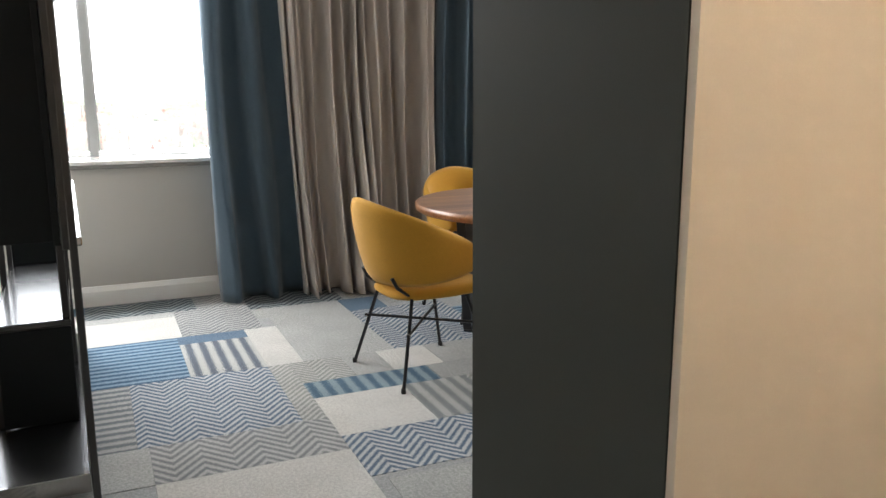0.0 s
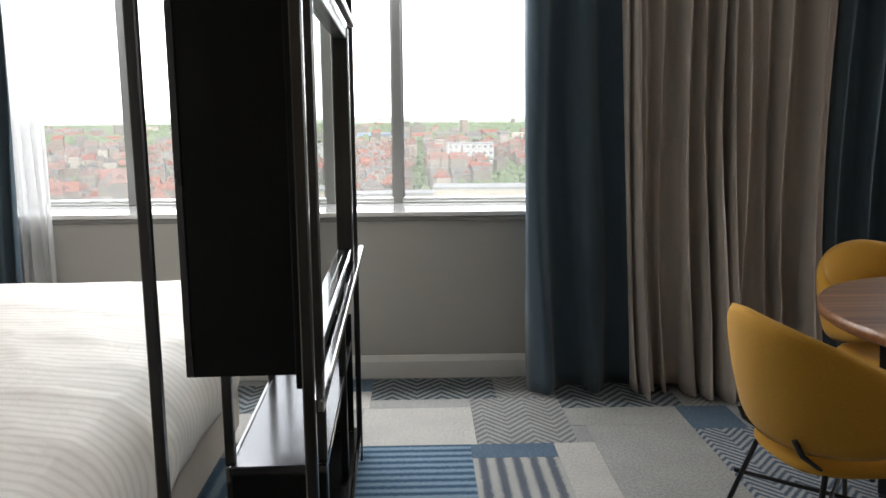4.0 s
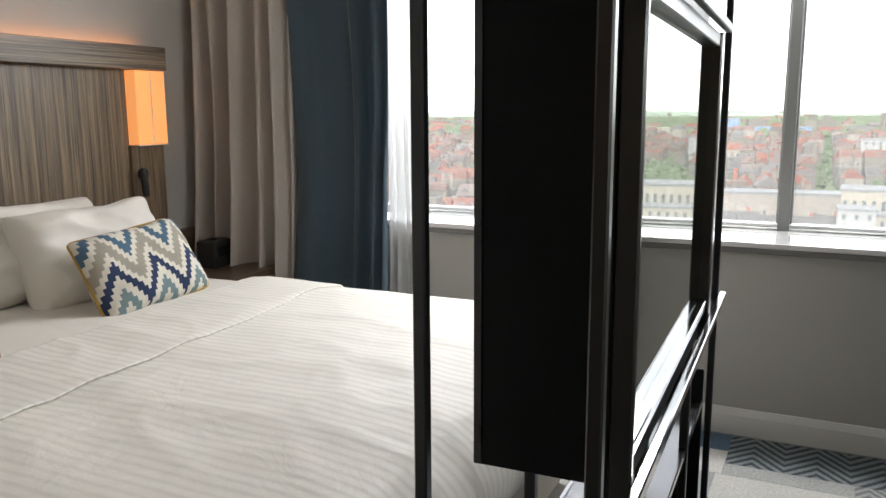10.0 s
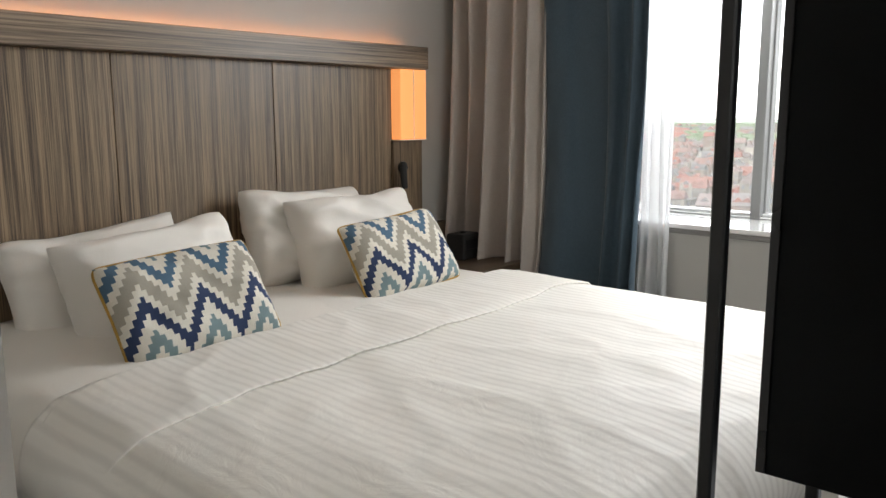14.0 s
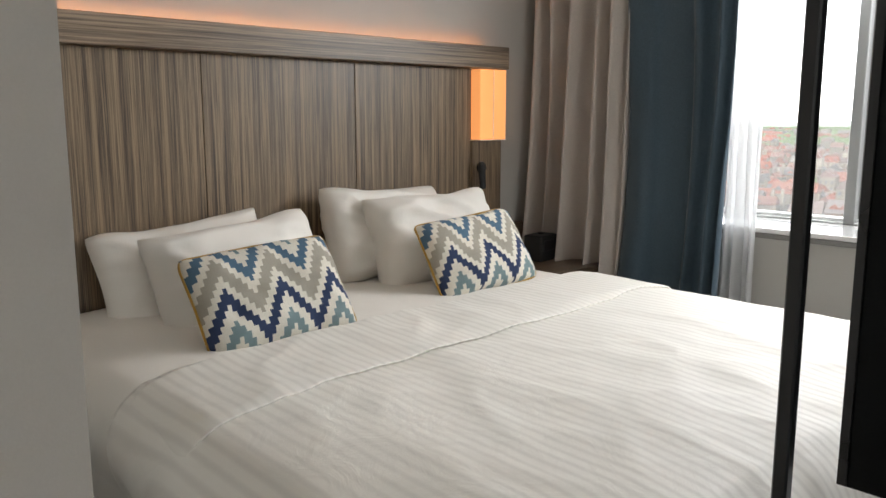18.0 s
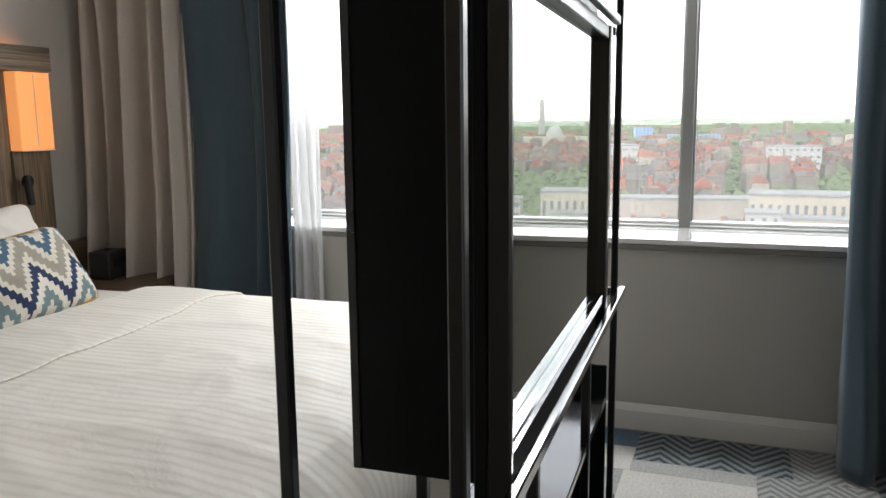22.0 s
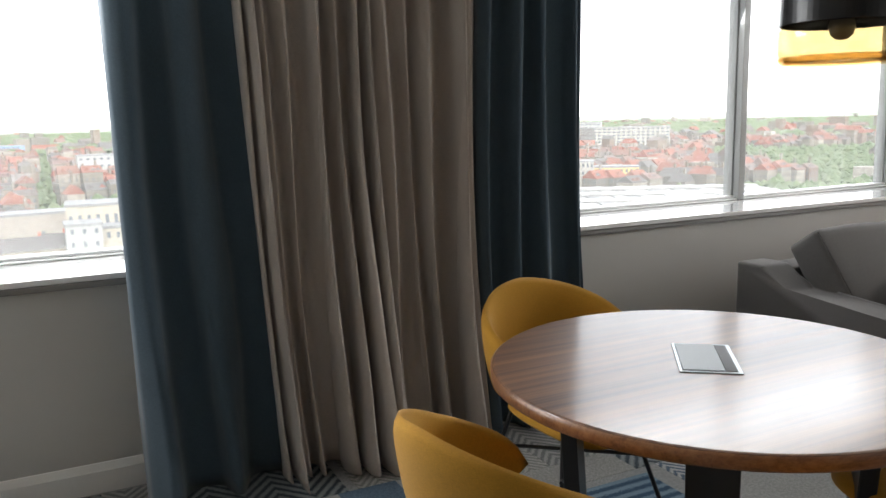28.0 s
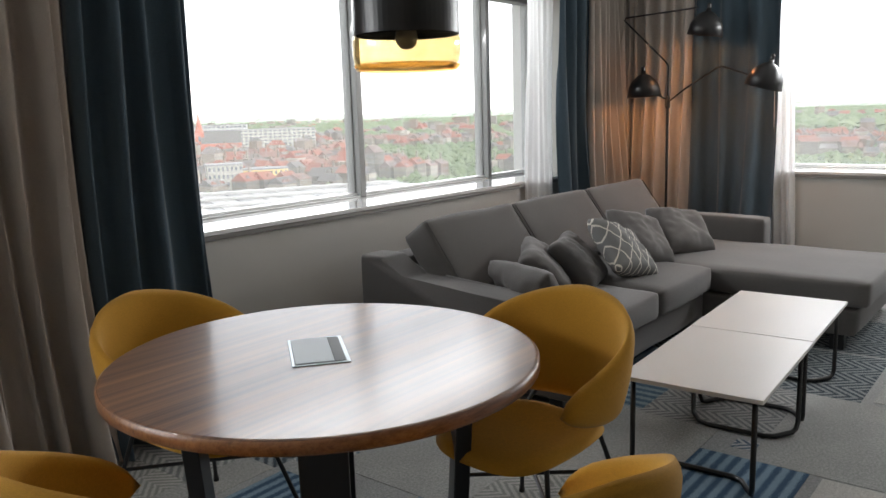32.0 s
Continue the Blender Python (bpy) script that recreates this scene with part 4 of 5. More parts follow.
chair = thing("dining_chair", pose(1.375, -1.905, 0, 0, 0, 8), "mustard yellow upholstered shell chair on thin black legs", "chair", "chairs round the table")
back = part("backrest", shell(), MUSTARD, chair, smooth=True)
part("seat", seat(), MUSTARD, chair, smooth=True)
seam_pts = []
for i in range(40):
    s = -0.86 + 1.72 * i / 39
    a, f = s * radians(122), abs(s)
    z = 0.838 - 0.26 * f ** 1.4 - 0.022
    r = 0.232 + 0.075 * ((z - 0.45) / 0.36) * math.cos(a * 0.7) + 0.0135
    seam_pts.append((-r * math.cos(a) + (0.05 * (f - 0.6) / 0.4 if f > 0.6 else 0), r * math.sin(a) * 1.14, z))
part("seam", tube(bm_new(), seam_pts, 0.0022, 5), PIPING, back, smooth=True)
feet = {(-1, -1): (-0.245, -0.25), (-1, 1): (-0.245, 0.25), (1, -1): (0.25, -0.25), (1, 1): (0.25, 0.25)}
tops = {(-1, -1): (-0.14, -0.16), (-1, 1): (-0.14, 0.16), (1, -1): (0.14, -0.15), (1, 1): (0.14, 0.15)}
for k, (fx, fy) in feet.items():
    tx, ty = tops[k]
    pts = [(fx, fy, 0.004), (tx, ty, 0.41)]
    if k[0] < 0:
        pts = [(fx, fy, 0.004), (tx - 0.005, ty, 0.40), (tx - 0.075, ty * 0.95, 0.455), (tx - 0.098, ty * 0.9, 0.50)]
    leg = part("leg", tube(bm_new(), pts, 0.0085, 8), BLACK, chair, smooth=False)
    part("foot_cap", lathe(bm_new(), [(0.011, 0.0), (0.012, 0.006), (0.010, 0.022)], 10), RUBBER, leg, at=pose(fx, fy, 0))
for a, b in (((-1, -1), (1, 1)), ((-1, 1), (1, -1))):
    pa = Vector((*feet[a], 0)).lerp(Vector((*tops[a], 0.41)), 0.6)
    pb = Vector((*feet[b], 0)).lerp(Vector((*tops[b], 0.41)), 0.6)
    d = (pb - pa).normalized() * 0.025
    part("stretcher", tube(bm_new(), [pa - d, pb + d], 0.007, 8), BLACK, chair)
part("seat_bracket", boxed(-0.15, 0.15, -0.012, 0.012, 0.388, 0.398, 0.002), BLACK, chair)
part("seat_bracket", boxed(-0.012, 0.012, -0.16, 0.16, 0.380, 0.3875, 0.002), BLACK, chair)
for x, y, turn in ((2.085, -1.06, -86), (2.70, -2.11, 175), (1.82, -2.62, 66)):
    copy_thing(chair, pose(x, y, 0, 0, 0, turn))

# ---- pendant over the table ----
pend = thing("pendant_lamp", pose(2.29, -1.95, 1.605), "pendant lamp with a black drum cap and amber glass bowl", "pendant lamp")
part("cap", lathe(bm_new(), [(0.0, 0.215), (0.15, 0.215), (0.152, 0.211), (0.152, 0.096), (0.149, 0.094), (0.146, 0.096), (0.146, 0.20), (0.0, 0.20)], 64, False, False), BLACK, pend, smooth=False)
bowl = lathe(bm_new(), [(0.146, 0.098), (0.153, 0.092), (0.156, 0.08), (0.156, 0.045), (0.152, 0.02), (0.138, 0.004), (0.11, 0.0), (0.0, 0.0)], 64, False, False)
bowl_ob = part("glass_bowl", bowl, AMBER, pend, "amber glass bowl", smooth=True)
th = bowl_ob.modifiers.new("thickness", "SOLIDIFY")
th.thickness = 0.004
part("lower_rim", lathe(bm_new(), [(0.125, -0.003), (0.14, 0.001), (0.153, 0.014), (0.1555, 0.012), (0.143, -0.004), (0.125, -0.007)], 56, False, False), AMBER_DEEP, pend, "deep amber glass rim", smooth=True)
part("bulb", lathe(bm_new(), [(0.0, 0.055), (0.016, 0.058), (0.028, 0.07), (0.033, 0.088), (0.028, 0.106), (0.016, 0.13), (0.014, 0.16)], 24, False, True), STEEL, pend, "silvered bulb", smooth=True)
part("socket", lathe(bm_new(), [(0.02, 0.14), (0.02, 0.2)], 16), RUBBER, pend)
part("cord", tube(bm_new(), [(0, 0, 0.21), (0, 0, H - 1.605 - 0.02)], 0.004, 8), RUBBER, pend)
part("ceiling_rose", lathe(bm_new(), [(0.05, H - 1.605 - 0.03), (0.055, H - 1.605 - 0.025), (0.055, H - 1.605 - 0.001)], 24), BLACK, pend)

# ---- sofa ----
def puff(x0, x1, y0, y1, z0, z1, r, crown, seed, n=16):
    """A stuffed block with rounded edges, crowned faces and faint creases."""
    bm = boxed(x0, x1, y0, y1, z0, z1)
    bmesh.ops.subdivide_edges(bm, edges=bm.edges[:], cuts=n, use_grid_fill=True)
    c = Vector(((x0 + x1) / 2, (y0 + y1) / 2, (z0 + z1) / 2))
    h = Vector(((x1 - x0) / 2, (y1 - y0) / 2, (z1 - z0) / 2))
    for v in bm.verts:
        d = v.co - c
        q = Vector([math.copysign(max(0.0, abs(d[k]) - (h[k] - r)), d[k]) for k in range(3)])
        inner = d - q
        if q.length > r:
            q = q.normalized() * r
        u = Vector([d[k] / h[k] for k in range(3)])
        puffed = Vector()
        for k in range(3):
            a, b = (k + 1) % 3, (k + 2) % 3
            puffed[k] = u[k] ** 3 * crown * (1 - u[a] ** 2) * (1 - u[b] ** 2)
        crease = noise.noise(Vector((d.x * 3, d.y * 3, d.z * 3 + seed))) * 0.006
        v.co = c + inner + q + puffed + crease * u
    return bm


sofa = thing("corner_sofa", pose(0, 0, 0), "large grey fabric corner sofa with a chaise and loose cushions", "sofa")
SX0, SX1, SY0, SY1 = 3.66, 6.80, -1.72, -0.36
part("base", puff(SX0 + 0.02, 5.50, SY0 + 0.06, SY1 - 0.02, 0.10, 0.285, 0.02, 0.0, 1, 8), SOFA, sofa, smooth=True)
part("chaise_base", puff(5.50, SX1 - 0.02, -2.56, SY1 - 0.02, 0.10, 0.27, 0.02, 0.0, 2, 8), SOFA, sofa, smooth=True)
arm = bm_new()
prof = [(SY1, 0.10), (SY1, 0.70), (SY1 - 0.17, 0.70), (SY1 - 0.31, 0.585), (SY0 + 0.0, 0.545), (SY0 + 0.0, 0.10)]
va = [arm.verts.new((SX0, y, z)) for y, z in prof]
vb = [arm.verts.new((SX0 + 0.2, y, z)) for y, z in prof]
arm.faces.new(va)
arm.faces.new(vb[::-1])
for i in range(6):
    arm.faces.new((va[i], va[(i + 1) % 6], vb[(i + 1) % 6], vb[i]))
bmesh.ops.bevel(arm, geom=arm.edges[:], offset=0.022, segments=3, profile=0.6, affect="EDGES")
part("armrest", arm, SOFA, sofa, smooth=True)
part("armrest", puff(SX1 - 0.2, SX1, -1.70, SY1, 0.10, 0.62, 0.03, 0.004, 3, 12), SOFA, sofa, smooth=True)
part("back_frame", puff(SX0 + 0.18, SX1 - 0.18, SY1 - 0.2, SY1, 0.10, 0.68, 0.03, 0.0, 4, 12), SOFA, sofa, smooth=True)
for x0, x1, s in ((SX0 + 0.205, 4.67, 5), (4.68, 5.495, 6)):
    part("seat_cushion", puff(x0, x1, SY0, -0.62, 0.288, 0.455, 0.035, 0.02, s), SOFA, sofa, smooth=True)
part("chaise_cushion", puff(5.50, SX1 - 0.205, -2.62, -0.62, 0.272, 0.44, 0.035, 0.015, 7, 20), SOFA, sofa, smooth=True)
for x0, x1, s in ((3.865, 4.755, 8), (4.765, 5.735, 9), (5.745, 6.70, 10)):
    w = x1 - x0
    cush = part("back_cushion", puff(-w / 2, w / 2, -0.10, 0.10, 0.0, 0.47, 0.022, 0.014, s), SOFA, sofa, smooth=True, at=pose((x0 + x1) / 2, -0.86, 0.455, -36, 0, 0))
    for sx in (-1, 1):
        e = sx * (w / 2 - 0.012)
        part("seam", tube(bm_new(), [(e, -0.101, 0.03), (e, -0.103, 0.23), (e, -0.101, 0.445)], 0.0035, 6), SOFA_DARK, cush)
for x, y in ((3.75, -1.6), (3.75, -0.45), (5.6, -2.45), (6.7, -2.45), (6.7, -0.45)):
    part("foot", boxed(x - 0.04, x + 0.04, y - 0.04, y + 0.04, 0.0, 0.10, 0.004), BLACK, sofa)


def scatter(name, w, h, t, seed, mat, x, y, z, lean, turn, label, roll=0):
    ob = thing(name, pose(x, y, z, 0, 0, turn) @ pose(0, 0, 0, lean, 0, 0) @ pose(0, 0, 0, 0, roll, 0), label, "cushion", "cushions on the sofa")
    part("cover", pillow(w, h, t * 1.12, seed * 0.37 + 3, 0.07, 26, 0.002), mat, ob, smooth=True)


scatter("cushion", 0.52, 0.30, 0.15, 11.0, SOFA, 3.98, -1.27, 0.545, -26, 70, "grey cushion slumped against the sofa arm")
scatter("cushion", 0.42, 0.38, 0.14, 12.0, SOFA, 4.36, -1.15, 0.575, -42, 20, "grey cushion leaning on the sofa back", -14)
scatter("cushion", 0.42, 0.39, 0.14, 13.0, SOFA_DARK, 4.62, -1.22, 0.58, -42, 12, "dark grey cushion leaning on the sofa back", -6)
scatter("cushion", 0.44, 0.42, 0.14, 14.0, LATTICE, 4.91, -1.37, 0.62, -44, 8, "grey cushion with a cream diamond pattern on the sofa", 24)
scatter("cushion", 0.46, 0.42, 0.15, 15.0, SOFA, 5.40, -1.26, 0.61, -42, -6, "grey cushion leaning on the sofa back", 18)
scatter("cushion", 0.48, 0.40, 0.16, 16.0, SOFA, 5.93, -1.32, 0.59, -46, -16, "plump grey cushion leaning in the sofa corner", 12)


# ---- coffee tables ----
def coffee_table(x0, x1, y0, y1):
    root = thing("coffee_table", pose((x0 + x1) / 2, (y0 + y1) / 2, 0, 0, 0, 2.5), "pale square coffee table on black tube legs", "coffee table", "pair of coffee tables")
    w, d = (x1 - x0) / 2, (y1 - y0) / 2
    part("tabletop", boxed(-w, w, -d, d, 0.402, 0.42, 0.002), COFFEE_TOP, root)
    for s in (-1, 1):
        ex = s * (w - 0.05)
        pts = []
        for sy in (-1, 1):
            leg = [(ex, sy * (d - 0.04), 0.398), (ex, sy * (d - 0.04), 0.05), (ex - s * 0.012, sy * (d - 0.045), 0.022), (ex - s * 0.035, sy * (d - 0.055), 0.012), (ex - s * 0.12, sy * (d - 0.11), 0.012), (ex - s * 0.14, sy * (d - 0.15), 0.012)]
            pts += leg if sy < 0 else leg[::-1]
        part("leg_frame", tube(bm_new(), pts, 0.011, 10), BLACK, root, smooth=True)
        part("top_bar", boxed(ex - 0.015, ex + 0.015, -d + 0.04, d - 0.04, 0.39, 0.4005, 0.002), BLACK, root)


coffee_table(3.335, 4.19, -2.655, -2.10)
coffee_table(4.197, 5.05, -2.615, -2.06)

# ---- three-armed floor lamp ----
LJ = Vector((7.0, -0.76, 1.50))
flamp = thing("floor_lamp", pose(LJ.x, LJ.y, 0), "black three-armed floor lamp, lit, in the corner behind the sofa", "floor lamp")
part("base", lathe(bm_new(), [(0.14, 0.0), (0.14, 0.012), (0.03, 0.02), (0.012, 0.05)], 32), BLACK, flamp, smooth=False)
part("pole", tube(bm_new(), [(0, 0, 0.02), (0, 0, 1.52)], 0.011, 10), BLACK, flamp)
part("joint", lathe(bm_new(), [(0.016, 1.45), (0.02, 1.46), (0.02, 1.53), (0.012, 1.55)], 16), BLACK, flamp)
ARMS = (
    [(0, 0, 1.5), (0.0, 0.0, 1.80), (0.0, 0.03, 1.84), (0.0, 0.36, 2.16), (0.0, 0.40, 2.20), (0.0, 0.385, 2.22), (0.0, -0.12, 2.24), (0.0, -0.24, 2.245)],
    [(0, 0, 1.5), (-0.05, -0.16, 1.6), (-0.1, -0.44, 1.755), (-0.1, -0.475, 1.765), (-0.1, -0.51, 1.757), (-0.1, -0.69, 1.69)],
    [(0, 0, 1.52), (-0.06, 0.06, 1.56), (-0.08, 0.11, 1.62)],
)
SHADES = ((0.0, -0.30, 2.02, 8), (-0.1, -0.80, 1.59, 16), (-0.1, 0.165, 1.55, -3))
for arm_pts in ARMS:
    part("arm", tube(bm_new(), arm_pts, 0.0075, 8), BLACK, flamp)
for x, y, z, tilt in SHADES:
    sh = part("shade", lathe(bm_new(), [(0.018, 0.215), (0.02, 0.19), (0.05, 0.178), (0.095, 0.14), (0.125, 0.085), (0.142, 0.0), (0.138, 0.0), (0.12, 0.085), (0.09, 0.135), (0.048, 0.172)], 40, True, True), BLACK, flamp, "black dome shade", smooth=True, at=pose(x, y, z, tilt, 0, 0))
    part("knob", lathe(bm_new(), [(0.014, 0.21), (0.016, 0.215), (0.016, 0.245), (0.009, 0.255)], 14), BLACK, sh)
    part("bulb", lathe(bm_new(), [(0.0, 0.045), (0.02, 0.052), (0.028, 0.075), (0.02, 0.1), (0.012, 0.12)], 16, False, True), BULB, sh, "glowing bulb", smooth=True)
    d = bpy.data.lights.new("floor_lamp_light", "POINT")
    d.energy, d.color, d.shadow_soft_size = 1.1, (1.0, 0.42, 0.15), 0.03
    ob = new("floor_lamp_light", d)
    ob.location = (LJ.x + x, LJ.y + y, z + 0.03)

# ---- curtains ----
def curtain_sheet(length, height, folds, depth, seed, hem=(0.0, 0.0), nz=40, regular=0.5, flat=0.0, kick=0.09):
    """A hanging cloth along +x, pleated tight at the top; its folds wander, deepen and crumple towards the hem."""
    rnd = random.Random(seed)
    n = folds * 18
    knots = [0.0]
    for k in range(folds):
        knots.append(knots[-1] + 1 + (rnd.random() - 0.5) * 1.7 * (1 - regular))
    total = knots[-1]
    amps = [0.55 + 0.75 * rnd.random() for _ in range(folds + 1)]
    bm = bm_new()
    rows = []
    for i in range(n + 1):
        f = i / n
        s = f * total
        k = max(q for q in range(folds) if knots[q] <= s + 1e-9) if s < total else folds - 1
        ph = (s - knots[k]) / (knots[k + 1] - knots[k])
        amp = amps[k] * (1 - ph) + amps[k + 1] * ph
        row = []
        for j in range(nz + 1):
            v = j / nz
            low = 1 - v
            z = 0.004 + (height - 0.004) * v
            wob = (0.10 + 0.22 * low) * noise.noise(Vector((s * 0.6, v * 1.5, seed))) + 0.08 * low ** 2 * noise.noise(Vector((s * 1.7, v * 3.0, seed + 8)))
            q = math.sin(2 * math.pi * (ph + wob))
            wave = math.copysign(abs(q) ** (0.75 - 0.35 * flat), q)
            grow = 0.75 + 0.35 * low + 0.25 * low ** 4
            merge = 0.9 + 0.45 * noise.noise(Vector((s * 0.9, v * 1.1, seed + 13)))
            y = -depth * amp * grow * merge * (0.5 + 0.5 * wave)
            y -= 0.035 * (1 + low) * noise.noise(Vector((f * 2.2, v * 1.4, seed + 5)))
            y += 0.016 * low ** 5 * noise.noise(Vector((s * 2.3, v * 14, seed + 6)))
            y -= kick * max(0.0, low - 0.3) ** 2 * 2.0
            shift = (hem[0] * (1 - f) + hem[1] * f) * low ** 1.3
            x = length * f + shift + 0.02 * noise.noise(Vector((f * 6, v * 2, seed + 2))) * min(1, 6 * f, 6 * (1 - f)) + depth * 0.22 * amp * math.cos(2 * math.pi * (ph + wob)) * low * min(1, 8 * f, 8 * (1 - f))
            if j == 0:
                z += 0.006 + 0.006 * noise.noise(Vector((f * 12, 0, seed)))
            row.append(bm.verts.new((x, min(y, 0.03), z)))
        rows.append(row)
    for ra, rb in zip(rows, rows[1:]):
        for j in range(nz):
            bm.faces.new((ra[j], rb[j], rb[j + 1], ra[j + 1]))
    return bm


def curtain(name, m, length, mat, folds, depth, seed, label, hem=(0.0, 0.0), thick=0.004, regular=0.5, flat=0.0):
    ob = thing(name, m, label, "curtain")
    c = part("cloth", curtain_sheet(length, H - 0.03, folds, depth, seed, hem, regular=regular, flat=flat, kick=0.09 if thick > 0.002 else 0.0), mat, ob, smooth=True)
    s = c.modifiers.new("thickness", "SOLIDIFY")
    s.thickness = thick
    part("heading_tape", boxed(0.0, length, -depth * 0.6, -depth * 0.5, H - 0.032, H - 0.012), mat, ob)
    return ob


BL, BE, SH = "dark blue floor-length curtain beside the window", "beige pleated floor-length curtain", "white sheer curtain at the window's edge"
curtain("curtain", pose(-3.08, -0.085, 0), 0.60, BEIGE, 5, 0.20, 21, BE, regular=0.15)
curtain("curtain", pose(-2.49, -0.075, 0), 0.60, BLUE, 3, 0.11, 22, BL, (-0.02, 0.02), regular=0.3, flat=0.6)
curtain("sheer_curtain", pose(-1.93, -0.05, 0), 0.17, SHEER, 4, 0.035, 23, SH, (0.0, 0.0), 0.0006)
curtain("curtain", pose(0.645, -0.085, 0), 0.49, BLUE, 2, 0.13, 31, BL, (0.02, 0.10), regular=0.4, flat=0.7)
curtain("curtain", pose(1.12, -0.085, 0), 1.12, BEIGE, 13, 0.19, 32, BE, (0.08, -0.02), regular=0.25)
curtain("curtain", pose(2.225, -0.085, 0), 0.60, BLUE, 4, 0.12, 33, BL, (-0.06, 0.0), regular=0.3, flat=0.6)
curtain("sheer_curtain", pose(5.90, -0.05, 0), 0.40, SHEER, 6, 0.04, 34, SH, (0.0, 0.0), 0.0006)
curtain("curtain", pose(6.24, -0.085, 0), 0.56, BLUE, 3, 0.12, 35, BL, flat=0.5)
curtain("curtain", pose(6.79, -0.085, 0), 0.62, BEIGE, 8, 0.14, 36, BE, regular=0.2)
curtain("curtain", pose(E - 0.08, -0.12, 0, 0, 0, -90), 0.72, BEIGE, 7, 0.14, 37, BE, regular=0.2)
curtain("curtain", pose(E - 0.08, -0.82, 0, 0, 0, -90), 0.72, BLUE, 3, 0.12, 38, BL, flat=0.6)
curtain("sheer_curtain", pose(E - 0.04, -1.42, 0, 0, 0, -90), 0.20, SHEER, 4, 0.035, 39, SH, (0.05, 0.10), 0.0006)
for nm, b in (("curtain_rail_north", (W, E, -0.13, -0.09, H - 0.012, H - 0.001)), ("curtain_rail_east", (E - 0.14, E - 0.1, -1.7, -0.14, H - 0.012, H - 0.001))):
    structure(nm, boxed(*b, 0.002), PAINT_WHITE, "white curtain rail fixed to the ceiling", "rail")


# ---- hall ----
down = thing("ceiling_downlight", pose(1.35, -5.35, H - 0.012), "round recessed ceiling light in the hall, lit", "ceiling light")
part("ring", lathe(bm_new(), [(0.042, 0.0), (0.055, -0.004), (0.06, 0.0), (0.06, 0.011)], 32, False, False), PAINT_WHITE, down)
part("lens", lathe(bm_new(), [(0.0, 0.004), (0.041, 0.004)], 32, False, False), BULB, down, "glowing lens")
_d = bpy.data.lights.new("hall_light", "POINT")
_d.energy, _d.color, _d.shadow_soft_size = 4.4, (1.0, 0.82, 0.64), 0.04
new("hall_light", _d).location = (1.35, -5.35, H - 0.08)
# ---- the city seen from the sixteenth floor ----
GZ = -48.0


def island_material(name, stops, rough=0.9, grain=0.3, dark=0.75):
    """One colour from stops for each house or tree, broken up by weathering."""
    m, n, l, b = material(name, stops[0][1], rough, 0.0, 0.2)
    g = n.new("ShaderNodeNewGeometry")
    v = coords(n, l, "Object")
    t = node(n, "ShaderNodeTexNoise", Scale=grain, Detail=4.0)
    l.new(v, t.inputs["Vector"])
    c = ramp(n, l, g.outputs["Random Per Island"], stops)
    mx = n.new("ShaderNodeMix")
    mx.data_type, mx.blend_type = "RGBA", "MULTIPLY"
    mx.inputs[0].default_value = 1.0
    l.new(c, mx.inputs[6])
    l.new(calc(n, l, "MULTIPLY_ADD", t.outputs["Fac"], 2 * (1 - dark), 2 * dark - 1 + (1 - dark) * 0.5), mx.inputs[7])
    l.new(mx.outputs[2], b.inputs["Base Color"])
    return m


ROOFS = island_material("old_roof_tiles", [(0.0, (0.225, 0.085, 0.06)), (0.25, (0.25, 0.11, 0.08)), (0.42, (0.19, 0.115, 0.095)), (0.55, (0.12, 0.112, 0.105)), (0.8, (0.17, 0.158, 0.148)), (1.0, (0.22, 0.12, 0.092))])
FACADES = island_material("plastered_facades", [(0.0, (0.20, 0.175, 0.14)), (0.3, (0.15, 0.135, 0.115)), (0.55, (0.25, 0.222, 0.18)), (0.75, (0.18, 0.13, 0.10)), (1.0, (0.33, 0.30, 0.25))])
FOLIAGE = island_material("foliage", [(0.0, (0.1, 0.135, 0.065)), (0.5, (0.13, 0.17, 0.085)), (1.0, (0.17, 0.2, 0.11))], 0.95, 0.6, 0.6)
HAZY_WOOD = island_material("far_woods", [(0.0, (0.09, 0.13, 0.07)), (1.0, (0.12, 0.16, 0.09))], 0.95, 0.02, 0.6)
# a pale green glow on the woods stands in for distant haze
_wb = HAZY_WOOD.node_tree.nodes["Principled BSDF"]
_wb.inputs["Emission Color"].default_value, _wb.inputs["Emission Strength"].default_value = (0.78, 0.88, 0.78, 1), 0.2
GROUND = varied("city_ground", (0.16, 0.165, 0.14), 0.95, grain=0.3, blotch=0.01, amount=0.3, bump=0.0)
BROWN_WALL = varied("weathered_brown_render", (0.29, 0.255, 0.215), 0.9, grain=0.6, blotch=0.05, amount=0.18, bump=0.0)
SAND_WALL = varied("sandstone", (0.33, 0.295, 0.235), 0.85, grain=0.6, blotch=0.05, amount=0.12, bump=0.0)
BLUE_WALL = varied("blue_cladding", (0.17, 0.27, 0.42), 0.5, grain=0.4, blotch=0.05, amount=0.12, bump=0.0)
PALE_WALL = varied("pale_concrete", (0.3, 0.285, 0.25), 0.85, grain=0.8, blotch=0.05, amount=0.08, bump=0.0)
WHITE_WALL = varied("white_cladding", (0.30, 0.295, 0.28), 0.7, grain=0.5, blotch=0.05, amount=0.06, bump=0.0)
BRICK_RED = varied("red_brick", (0.36, 0.12, 0.08), 0.9, grain=0.8, blotch=0.1, amount=0.15, bump=0.0)
DARK_PANE = varied("far_window_glass", (0.12, 0.13, 0.14), 0.25, grain=0.5, blotch=0.1, amount=0.3, bump=0.0)
